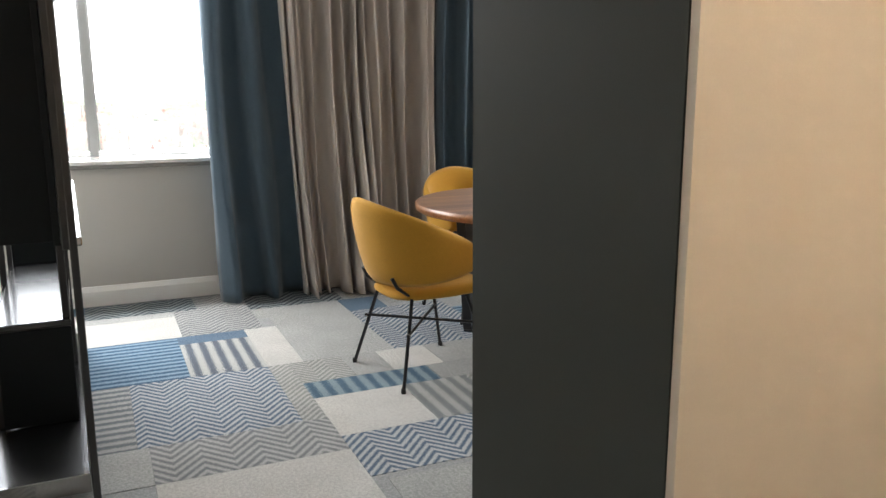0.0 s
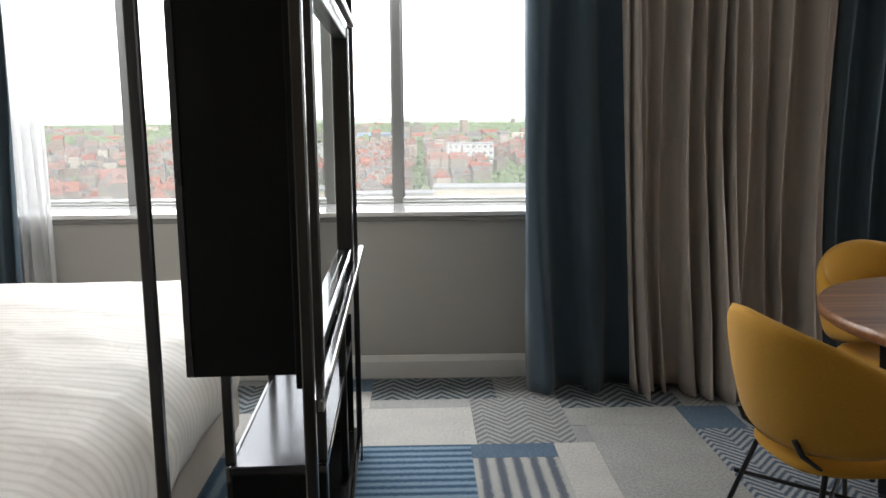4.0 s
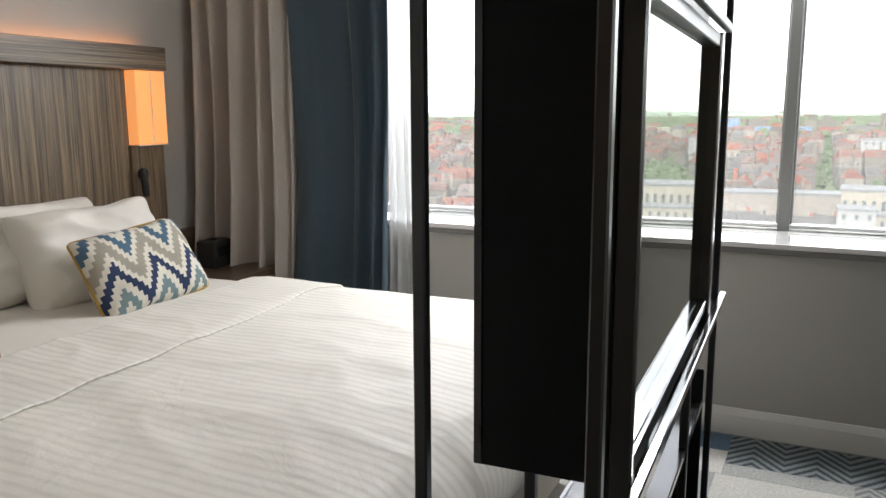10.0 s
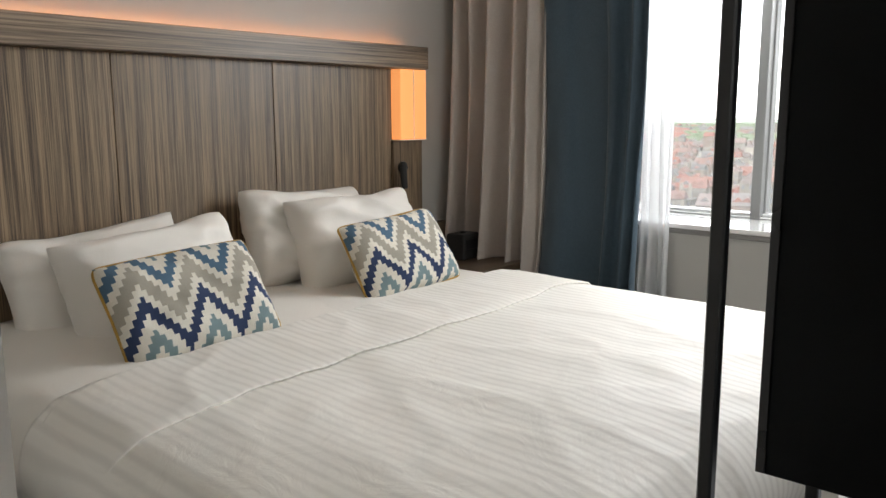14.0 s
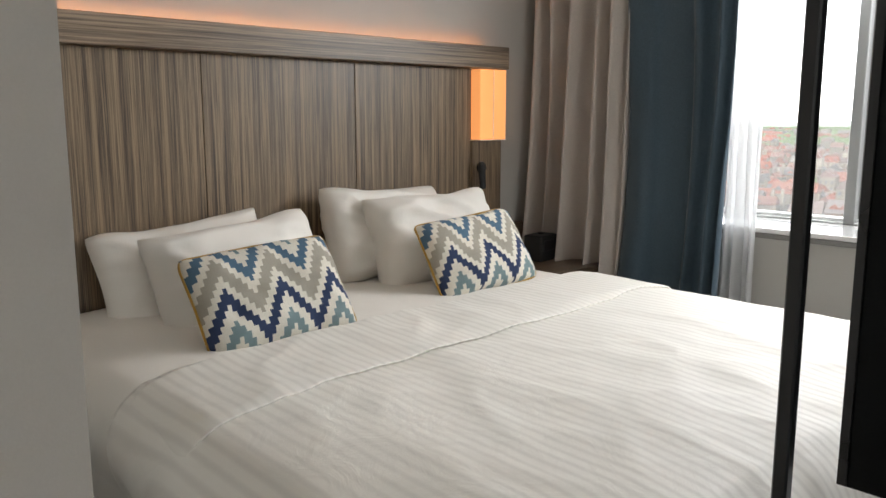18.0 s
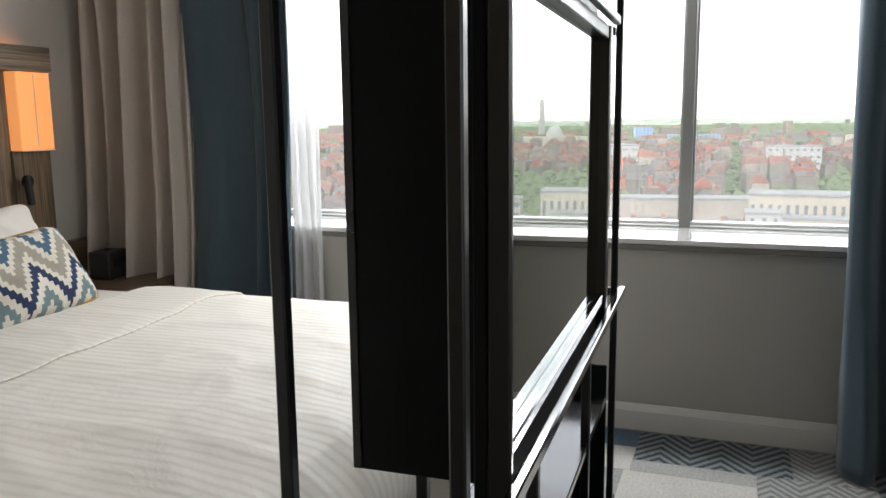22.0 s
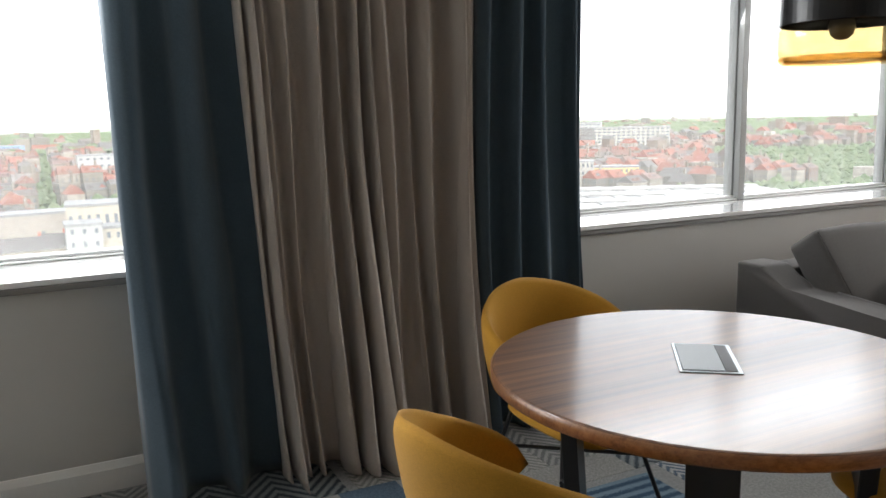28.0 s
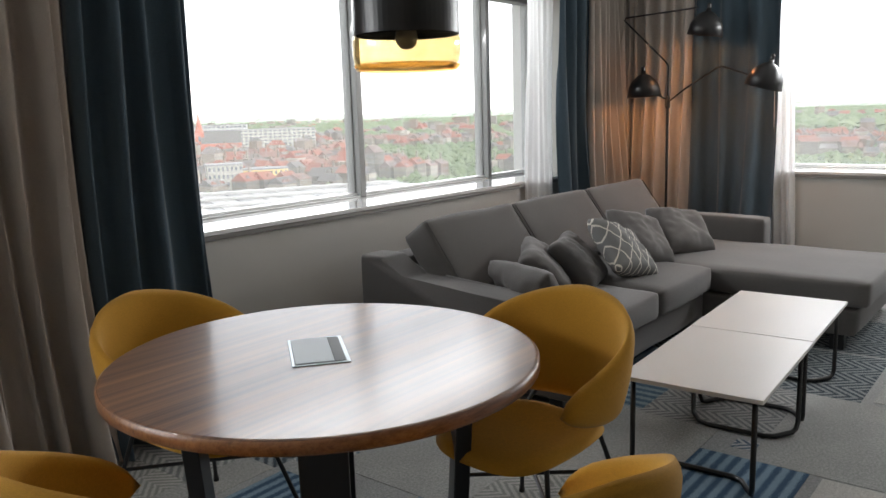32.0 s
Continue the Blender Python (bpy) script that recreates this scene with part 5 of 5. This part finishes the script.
GREY_ROOF = varied("grey_flat_roof", (0.2, 0.2, 0.195), 0.85, grain=0.3, blotch=0.03, amount=0.2, bump=0.0)
YELLOW_WALL = varied("yellow_plaster", (0.55, 0.4, 0.17), 0.85, grain=0.5, blotch=0.05, amount=0.1, bump=0.0)

gb = bm_new()
ring = [gb.verts.new((4950 * math.cos(2 * math.pi * k / 96), 4950 * math.sin(2 * math.pi * k / 96), GZ)) for k in range(96)]
gb.faces.new(ring)
structure("ground", gb, GROUND, "wide flat city ground far below the windows", "ground")

crnd = random.Random(77)
KEEP = []  # circles kept free for single buildings: x, y, radius


def polar(bearing, d):
    return d * math.sin(radians(bearing)), d * math.cos(radians(bearing))


class Soup:
    """Vertices and faces of many small pieces that make one object."""

    def __init__(self):
        self.v, self.f = [], []

    def add(self, verts, faces):
        k = len(self.v)
        self.v += verts
        self.f += [tuple(i + k for i in q) for q in faces]

    def block(self, x, y, z, w, d, h, turn):
        c, s = math.cos(turn), math.sin(turn)
        p = [(x + a * c - b * s, y + a * s + b * c) for a, b in ((-w, -d), (w, -d), (w, d), (-w, d))]
        self.add([(*q, z) for q in p] + [(*q, z + h) for q in p], [(0, 1, 5, 4), (1, 2, 6, 5), (2, 3, 7, 6), (3, 0, 4, 7), (4, 5, 6, 7)])

    def gable(self, x, y, z, w, d, h, turn):
        c, s = math.cos(turn), math.sin(turn)
        o = 0.4
        pts = [(-w - o, -d - o, 0), (w + o, -d - o, 0), (w + o, d + o, 0), (-w - o, d + o, 0), (-w * 0.96, 0, h), (w * 0.96, 0, h)]
        self.add([(x + a * c - b * s, y + a * s + b * c, z + e) for a, b, e in pts], [(0, 1, 5, 4), (2, 3, 4, 5), (1, 2, 5), (3, 0, 4), (3, 2, 1, 0)])

    def clump(self, x, y, z, r, h):
        vs, n = [], 7
        for k, (rr, zz) in enumerate(((0.55, 0.0), (1.0, 0.35), (0.8, 0.7))):
            for q in range(n):
                a = 2 * math.pi * (q + 0.5 * k) / n
                j = 0.7 + 0.6 * crnd.random()
                vs.append((x + r * rr * j * math.cos(a), y + r * rr * j * math.sin(a), z + h * (zz + 0.15 * (crnd.random() - 0.5))))
        vs.append((x + r * 0.3 * (crnd.random() - 0.5), y, z + h))
        fs = []
        for k in range(2):
            for q in range(n):
                a, b2 = k * n + q, k * n + (q + 1) % n
                fs += [(a, b2, b2 + n), (a, b2 + n, a + n)]
        fs += [(2 * n + q, 2 * n + (q + 1) % n, 3 * n) for q in range(n)]
        self.add(vs, fs)

    def made(self, name, mat, label, category):
        me = bpy.data.meshes.new(name)
        me.from_pydata(self.v, [], self.f)
        me.materials.append(mat)
        return tagged(new(name, me), label, category, kind="stuff")


def far_building(name, bearing, d, w, depth, h, mat, label, floors, bays, turn=0.0, win=(0.45, 0.5), roof=None):
    """One block that can be told apart, with its own storeys of windows."""
    x, y = polar(bearing, d)
    KEEP.append((x, y, max(w, depth) * 0.75))
    ob = thing(name, pose(x, y, GZ, 0, 0, -bearing + turn), label, "building")
    body = part("wall", boxed(-w / 2, w / 2, -depth / 2, depth / 2, 0, h), mat, ob)
    part("roof", boxed(-w / 2 - 0.4, w / 2 + 0.4, -depth / 2 - 0.4, depth / 2 + 0.4, h + 0.01, h + 0.9), roof or GREY_ROOF, ob)
    fh, bw = h / floors, w / bays
    wx, wz = bw * win[0] / 2, fh * win[1] / 2
    me = mesh_of(boxed(-wx, wx, -0.12, 0.02, -wz, wz), "window", DARK_PANE)
    for i in range(floors):
        for j in range(bays):
            o = new("window", me)
            o.parent = ob
            o.location = (-w / 2 + bw * (j + 0.5), -depth / 2 - 0.03, fh * (i + 0.55))
    return ob


far_building("office_building", 5.4, 318, 48, 18, 21, SAND_WALL, "pale stone office building with tall narrow windows", 1, 16, 3, (0.4, 0.6))
far_building("tenement_house", 2.0, 288, 11, 12, 17, WHITE_WALL, "pale plastered corner house with small windows", 4, 3, 3, (0.3, 0.4))
far_building("office_wing", 6.2, 292, 30, 10, 15, SAND_WALL, "low beige stone building in front of an office block", 3, 10, 3, (0.35, 0.4))
far_building("long_warehouse", -3.6, 345, 56, 14, 16, BROWN_WALL, "long windowless beige building beside the railway", 1, 3, 2, (0.05, 0.1))
far_building("long_warehouse", -12.2, 352, 26, 14, 19, BROWN_WALL, "windowless brown fire wall of a tall house", 1, 3, -4, (0.05, 0.1))
far_building("office_tower", -6.1, 1500, 32, 30, 34, BLUE_WALL, "blue and white office block in the distance", 8, 5, 6, (0.5, 0.4))
far_building("office_tower", -2.9, 1500, 95, 30, 20, BLUE_WALL, "low blue glazed office wing in the distance", 4, 14, 6, (0.5, 0.4))
far_building("shopping_centre", -8.4, 800, 52, 40, 24, WHITE_WALL, "large white flat-roofed shopping building", 3, 6, 5, (0.6, 0.1))
far_building("pale_office", -11.0, 760, 40, 20, 22, SAND_WALL, "pale flat-roofed building with rows of windows", 5, 9, 5, (0.6, 0.3))
far_building("white_house_block", 3.6, 760, 44, 20, 24, WHITE_WALL, "white flat-roofed block among red roofs", 4, 8, 5, (0.4, 0.3))
far_building("grey_office", 14.2, 330, 34, 12, 17, PALE_WALL, "grey office block with bands of windows", 4, 9, 8, (0.7, 0.45))
far_building("slab_block", 13.0, 1400, 50, 14, 36, WHITE_WALL, "white slab block in front of the woods", 7, 10, 5, (0.6, 0.4))
far_building("apartment_block", -56.0, 620, 40, 14, 36, WHITE_WALL, "white apartment block among trees", 9, 8, 10, (0.75, 0.45))
for k, bq in enumerate((-60, -57.5, -55, -52.5, -50, -47)):
    far_building("apartment_block", bq, 1350 + 60 * (k % 3), 46, 14, 44 + 5 * (k % 2), PALE_WALL, "pale slab apartment block on the horizon", 11, 9, 10, (0.5, 0.45))
far_building("orange_tenement", -50.0, 300, 26, 16, 24, YELLOW_WALL, "orange plastered house with rows of small windows", 6, 5, 8)
far_building("brick_tenement", -54.5, 318, 18, 14, 20, BRICK_RED, "red brick house beside an orange one", 5, 4, 8)
far_building("classical_building", -40.0, 560, 60, 26, 28, FACADES, "large sandstone building with a columned front", 4, 14, 12)
far_building("yellow_tenement", 39.2, 490, 26, 12, 18, YELLOW_WALL, "yellow plastered house with rows of windows", 4, 9, 5)
far_building("grey_tenement", 36.4, 480, 20, 14, 22, PALE_WALL, "pale grey house with rows of windows", 5, 8, 5)
far_building("hospital_block", 40.0, 980, 90, 20, 34, PALE_WALL, "long pale apartment slab beyond the station", 9, 16, 5, (0.6, 0.45))
far_building("hospital_block", 36.0, 1000, 70, 20, 40, WHITE_WALL, "long pale apartment slab beyond the station", 9, 14, -6, (0.6, 0.45))
def low_house(bearing, d, w, dp, h, rh, turn):
    """A low red-roofed railway house with a chimney."""
    x, y = polar(bearing, d)
    KEEP.append((x, y, w))
    ob = thing("railway_house", pose(x, y, GZ, 0, 0, -bearing + turn), "low railway house with a red tiled roof", "house", "railway houses")
    part("wall", boxed(-w, w, -dp, dp, 0, h), SAND_WALL, ob)
    s = Soup()
    s.gable(0, 0, h + 0.02, w, dp, rh, 0)
    r = s.made("roof", ROOFS, "red tiled roof", "roof")
    r.parent = ob
    for key in ("category", "kind"):
        del r[key]
    part("chimney", boxed(w * 0.4, w * 0.4 + 1, 0.5, 1.5, h + rh * 0.5, h + rh + 1.5), BRICK_RED, ob)


for bq, dq, wq, tq in ((-10.2, 322, 9, 4), (-7.6, 316, 13, -6), (-5.2, 322, 8, 10), (-1.6, 314, 12, 3), (0.3, 320, 6, -12)):
    low_house(bq, dq, wq, 6, 6.5, 4.2, tq)
# the station hall's ribbed roof, close under the window
x, y = polar(40.5, 372)
KEEP.append((x, y, 58))
KEEP.append((x + 60, y - 45, 55))
KEEP.append((x - 50, y + 20, 30))
hall = thing("station_hall", pose(x, y, GZ, 0, 0, -26), "long low station hall with a pale ribbed roof", "station")
part("wall", boxed(-75, 75, -62, 52, 0, 11), PALE_WALL, hall)
for k in range(25):
    part("roof_rib", boxed(-75 + 6 * k, -75 + 6 * k + 5.4, -63, 53, 11.02, 11.9 + 0.3 * (k % 2)), WHITE_WALL if k % 3 else GREY_ROOF, hall)
for k in range(4):
    part("skylight", boxed(-70, 70, -50 + 27 * k, -45 + 27 * k, 12.3, 13.4), WHITE_WALL, hall)


def church(name, bearing, d, h, label):
    x, y = polar(bearing, d)
    KEEP.append((x, y, 30))
    ob = thing(name, pose(x, y, GZ, 0, 0, -bearing), label, "church")
    k = 1.0 if h > 45 else 0.5
    part("nave", boxed(-8 * k, 34 * k, -9 * k, 9 * k, 0, 22 if k == 1 else 14), BRICK_RED, ob)
    s = Soup()
    s.gable(13 * k, 0, 22.05 if k == 1 else 14.05, 21 * k, 9 * k, 13 * k, 0)
    r = s.made("nave_roof", ROOFS, "red tiled roof", "roof")
    r.parent = ob
    for key in ("category", "kind"):
        del r[key]
    part("tower", boxed(-14 * k, -5 * k, -4.5 * k, 4.5 * k, 0, h * 0.6), BRICK_RED, ob)
    part("spire", lathe(bm_new(), [(5.0 * k, h * 0.6 + 0.02), (3.2 * k, h * 0.7), (0.2, h)], 8), BRICK_RED, ob, at=pose(-9.5 * k, 0, 0))
    part("window", boxed(-10.8 * k, -8.2 * k, -4.7 * k, -4.4 * k, h * 0.44, h * 0.54), DARK_PANE, ob)


church("brick_church", 35.4, 900, 56, "red brick church with a tall pointed tower")
church("brick_church", -7.1, 520, 31, "small red brick church with a pointed roof turret")
x, y = polar(9.8, 1900)
tower = thing("pale_tower", pose(x, y, GZ), "slender pale tower standing over the far woods", "tower")
part("shaft", lathe(bm_new(), [(8, 0), (7, 60), (5.5, 92), (4.5, 98)], 12), WHITE_WALL, tower)
x, y = polar(8.9, 1150)
dome = thing("domed_building", pose(x, y, GZ, 0, 0, -10), "pale columned building with a white dome", "building")
part("body", boxed(-45, 45, -20, 20, 0, 26), SAND_WALL, dome)
part("dome", lathe(bm_new(), [(12, 26.05), (11.6, 31), (9, 36.5), (5, 40), (0.5, 41.5)], 24), WHITE_WALL, dome)
for k in range(11):
    part("column", lathe(bm_new(), [(1.3, 4), (1.2, 23)], 8), WHITE_WALL, dome, at=pose(-40 + 8 * k, -21.5, 0))

roofs, walls, trees, panes = Soup(), Soup(), Soup(), Soup()


def free(x, y, r):
    return all((x - a) ** 2 + (y - b) ** 2 > (q + r) ** 2 for a, b, q in KEEP)


cell = 13.0
for i in range(-94, 118):
    for j in range(-8, 94):
        x, y = i * cell, j * cell
        d = math.hypot(x, y)
        if not 270 < d < 1230 or y < -0.25 * x - 40:
            continue
        bear = math.degrees(math.atan2(x, y))
        if (28 < bear < 66 and d < 440) or (-14 < bear < 9 and d < 385):
            continue
        green = 0.26 * (math.degrees(math.atan2(x, y)) > 45) + noise.noise(Vector((x * 0.004, y * 0.004, 3.0))) + 0.35 * noise.noise(Vector((x * 0.02, y * 0.02, 8.0)))
        x += crnd.uniform(-2, 2)
        y += crnd.uniform(-2, 2)
        street = (i % 6 == 0) or (j % 5 == 0)
        turn = radians(12) + (math.pi / 2 if (i // 6 + j // 5) % 2 else 0)
        if not free(x, y, 9):
            continue
        if green > 0.1 or (street and crnd.random() < 0.5):
            for _ in range(3):
                r = crnd.uniform(2.4, 4.6)
                trees.clump(x + crnd.uniform(-6, 6), y + crnd.uniform(-6, 6), GZ, r, r * crnd.uniform(1.6, 2.4))
        elif not street:
            w, dp, h = crnd.uniform(5.2, 6.7), crnd.uniform(3.8, 6.0), crnd.uniform(9, 16)
            if crnd.random() < 0.06:
                h += crnd.uniform(4, 12)
            walls.block(x, y, GZ, w, dp, h, turn)
            if d < 640:
                c, s = math.cos(turn), math.sin(turn)
                for face in (0, 1):
                    half, out = (w, -dp) if face == 0 else (dp, -w)
                    for fl in range(max(2, int(h / 3.6))):
                        for q in range(3):
                            o = half * (-0.66 + 0.66 * q)
                            a, b = (o, out) if face == 0 else (out, o)
                            panes.block(x + a * c - b * s, y + a * s + b * c, GZ + 1.6 + fl * 3.5, 0.55 if face == 0 else 0.08, 0.08 if face == 0 else 0.55, 1.7, turn)
            if crnd.random() < 0.8:
                rh = crnd.uniform(2.8, 5.2)
                roofs.gable(x, y, GZ + h, w, dp, rh, turn)
                if d < 800:
                    c, s = math.cos(turn), math.sin(turn)
                    for q in (-0.5, 0.1, 0.6):
                        if crnd.random() < 0.6:
                            a, b = w * q, -dp * 0.55
                            roofs.gable(x + a * c - b * s, y + a * s + b * c, GZ + h + rh * 0.3, 1.0, 1.6, rh * 0.4, turn + math.pi / 2)
            if crnd.random() < 0.35:
                trees.clump(x - 9, y - 8, GZ, crnd.uniform(2.5, 4.5), crnd.uniform(7, 12))
            if crnd.random() < 0.4:
                walls.block(x + 3, y + 1, GZ + h, 0.6, 0.6, 7, turn)
cell = 44.0
for i in range(-98, 106):
    for j in range(-10, 106):
        x, y = i * cell, j * cell
        d = math.hypot(x, y)
        if not 1230 <= d < 4500 or y < -0.25 * x - 60:
            continue
        town = noise.noise(Vector((x * 0.0016, y * 0.0016, 1.0))) * 1.2 + 0.55 - d / 3600.0
        x += crnd.uniform(-12, 12)
        y += crnd.uniform(-12, 12)
        if not free(x, y, 22):
            continue
        if crnd.random() < 0.13 + 0.42 * town:
            w, dp, h = crnd.uniform(9, 20), crnd.uniform(6, 9), crnd.uniform(9, 20)
            if crnd.random() < 0.12:
                h += crnd.uniform(8, 24)
            turn = crnd.choice((0.2, 0.2 + math.pi / 2, 0.5))
            walls.block(x, y, GZ, w, dp, h, turn)
            if h < 20:
                roofs.gable(x, y, GZ + h, w, dp, crnd.uniform(4, 8), turn)
            trees.clump(x + 20, y - 14, GZ, crnd.uniform(8, 12), crnd.uniform(12, 17))
        else:
            for _ in range(2):
                r = crnd.uniform(12, 22)
                trees.clump(x + crnd.uniform(-16, 16), y + crnd.uniform(-16, 16), GZ, r, crnd.uniform(14, 22))
walls.made("house_fronts", FACADES, "rows of plastered old town house fronts", "houses")
roofs.made("house_roofs", ROOFS, "red and grey tiled roofs of the old town", "roofs")
panes.made("house_windows", DARK_PANE, "small dark windows of the old town houses", "windows")
trees.made("city_trees", FOLIAGE, "fresh green trees between the houses", "trees")
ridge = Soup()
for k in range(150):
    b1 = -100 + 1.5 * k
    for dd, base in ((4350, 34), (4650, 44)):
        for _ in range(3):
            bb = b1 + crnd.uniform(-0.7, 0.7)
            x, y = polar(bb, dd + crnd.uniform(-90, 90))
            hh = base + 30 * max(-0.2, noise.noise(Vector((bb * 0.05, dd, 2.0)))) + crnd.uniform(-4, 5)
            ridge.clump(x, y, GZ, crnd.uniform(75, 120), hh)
ridge.made("far_woods", HAZY_WOOD, "low wooded hills along the horizon", "woods")

# ---- carpet tiles, laid edge to edge on the floor ----
CP = {
    "plain": carpet("carpet_plain", "plain", (0.3, 0.305, 0.295), (0.42, 0.42, 0.405)),
    "pale": carpet("carpet_pale", "plain", (0.45, 0.44, 0.415), (0.57, 0.555, 0.525)),
    "blue": carpet("carpet_blue", "plain", (0.09, 0.14, 0.2), (0.15, 0.21, 0.28)),
    "blue_lines": carpet("carpet_blue_lines", "bars_y", (0.055, 0.105, 0.17), (0.22, 0.31, 0.39), 0.055),
    "bars": carpet("carpet_bars", "bars_x", (0.115, 0.135, 0.165), (0.42, 0.42, 0.4), 0.07),
    "blue_bars": carpet("carpet_blue_bars", "bars_x", (0.075, 0.125, 0.175), (0.22, 0.28, 0.31), 0.07),
    "grey_bars": carpet("carpet_grey_bars", "bars_x", (0.21, 0.225, 0.225), (0.4, 0.395, 0.38), 0.07),
    "grey_lines": carpet("carpet_grey_lines", "bars_y", (0.15, 0.165, 0.175), (0.36, 0.36, 0.35), 0.06),
    "herring": carpet("carpet_herringbone", "herring", (0.095, 0.135, 0.19), (0.45, 0.46, 0.465), 0.045),
    "herring_pale": carpet("carpet_pale_herringbone", "herring", (0.25, 0.255, 0.245), (0.44, 0.435, 0.41), 0.04),
    "herring_dark": carpet("carpet_dark_herringbone", "herring", (0.055, 0.07, 0.085), (0.26, 0.285, 0.29), 0.06),
    "diagonal": carpet("carpet_diagonal", "herring", (0.19, 0.2, 0.205), (0.4, 0.395, 0.385), 0.05),
}
LAID = [
    (-0.16, 0.33, -1.58, -0.91, "blue_lines"), (0.33, 0.69, -1.05, -0.91, "blue"), (0.33, 0.69, -1.58, -1.05, "bars"),
    (0.69, 0.87, -1.58, -0.91, "pale"), (-0.16, 0.06, -2.30, -1.58, "grey_lines"), (0.06, 0.69, -2.30, -1.58, "herring"),
    (0.69, 0.79, -2.30, -1.58, "herring_pale"), (0.79, 1.05, -1.88, -1.58, "herring_pale"), (0.87, 1.35, -1.58, -0.72, "plain"),
    (1.05, 1.24, -1.88, -1.58, "plain"), (1.24, 1.50, -1.88, -1.58, "pale"),
    (0.79, 1.40, -2.08, -1.88, "blue_bars"), (0.79, 1.20, -2.50, -2.08, "pale"), (1.20, 1.52, -2.50, -2.08, "grey_bars"),
    (1.40, 1.75, -2.08, -1.88, "plain"), (1.52, 1.90, -2.42, -2.08, "herring_pale"), (0.10, 0.79, -2.62, -2.30, "diagonal"),
    (0.79, 1.52, -2.86, -2.50, "herring"), (-0.16, 0.10, -2.62, -2.30, "plain"), (0.10, 0.79, -3.1, -2.62, "pale"),
    (-0.135, 0.50, -0.35, -0.03, "herring_dark"), (-0.45, -0.135, -0.22, -0.03, "blue"), (-0.135, 0.36, -0.465, -0.35, "plain"), (-0.45, -0.135, -0.465, -0.22, "pale"), (-0.16, 0.36, -0.91, -0.465, "pale"),
    (0.36, 0.80, -0.91, -0.35, "diagonal"), (0.50, 0.80, -0.35, -0.03, "diagonal"), (0.80, 1.40, -0.50, -0.03, "herring_dark"),
    (0.80, 1.35, -0.72, -0.50, "plain"), (1.35, 1.60, -0.78, -0.50, "blue"), (1.35, 1.95, -1.58, -0.78, "herring"),
    (1.95, 2.55, -1.58, -0.95, "blue_lines"), (1.50, 2.05, -1.88, -1.58, "plain"), (2.05, 2.7, -2.2, -1.58, "blue_lines"),
    (2.7, 3.2, -2.3, -1.75, "herring_pale"), (2.7, 3.2, -1.75, -1.1, "plain"), (3.2, 3.75, -2.75, -2.3, "blue_lines"),
    (3.2, 4.0, -2.3, -1.75, "plain"), (4.0, 4.7, -2.5, -1.9, "diagonal"), (4.7, 5.5, -2.75, -2.1, "herring_dark"), (3.75, 4.7, -3.2, -2.5, "plain"),
]
CX0, CX1, CY0, CY1, CS = -0.86, 7.45, -5.6, -0.03, 0.1
nx, ny = int((CX1 - CX0) / CS), int((CY1 - CY0) / CS)
taken = [[False] * ny for _ in range(nx)]
trnd = random.Random(5)
for x0, x1, y0, y1, _ in LAID:
    for i in range(nx):
        for j in range(ny):
            if x0 - 0.05 <= CX0 + (i + 0.5) * CS < x1 + 0.05 and y0 - 0.05 <= CY0 + (j + 0.5) * CS < y1 + 0.05:
                taken[i][j] = True
KINDS = ["plain", "plain", "pale", "blue_lines", "blue_bars", "grey_bars", "grey_lines", "herring", "herring_pale", "herring_dark", "diagonal"]


def carpet_tile(x0, x1, y0, y1, kind, lift=0.0):
    w, d = (x1 - x0) / 2 - 0.0003, (y1 - y0) / 2 - 0.0003
    bm = bm_new()
    lo = [bm.verts.new((a * w, b * d, -0.0022)) for a, b in ((-1, -1), (1, -1), (1, 1), (-1, 1))]
    hi = [bm.verts.new((a * (w - 0.0006), b * (d - 0.0006), lift)) for a, b in ((-1, -1), (1, -1), (1, 1), (-1, 1))]
    bm.faces.new(hi)
    for k in range(4):
        bm.faces.new((lo[k], lo[(k + 1) % 4], hi[(k + 1) % 4], hi[k]))
    ob = new("carpet_tile", mesh_of(bm, "carpet_tile", CP[kind]))
    ob.parent = floor_ob
    ob.location = ((x0 + x1) / 2, (y0 + y1) / 2, 0)


for x0, x1, y0, y1, kind in LAID:
    carpet_tile(x0, x1, y0, y1, kind)
for i in range(nx):
    for j in range(ny):
        if taken[i][j]:
            continue
        w, d = trnd.choice((5, 6, 7, 8, 9)), trnd.choice((5, 6, 7, 8))
        a = 0
        while a < w and i + a < nx and not taken[i + a][j]:
            a += 1
        b = 0
        while b < d and j + b < ny and all(not taken[i + q][j + b] for q in range(a)):
            b += 1
        for p in range(a):
            for q in range(b):
                taken[i + p][j + q] = True
        carpet_tile(CX0 + i * CS, CX0 + (i + a) * CS, CY0 + j * CS, CY0 + (j + b) * CS, trnd.choice(KINDS), -0.0004)
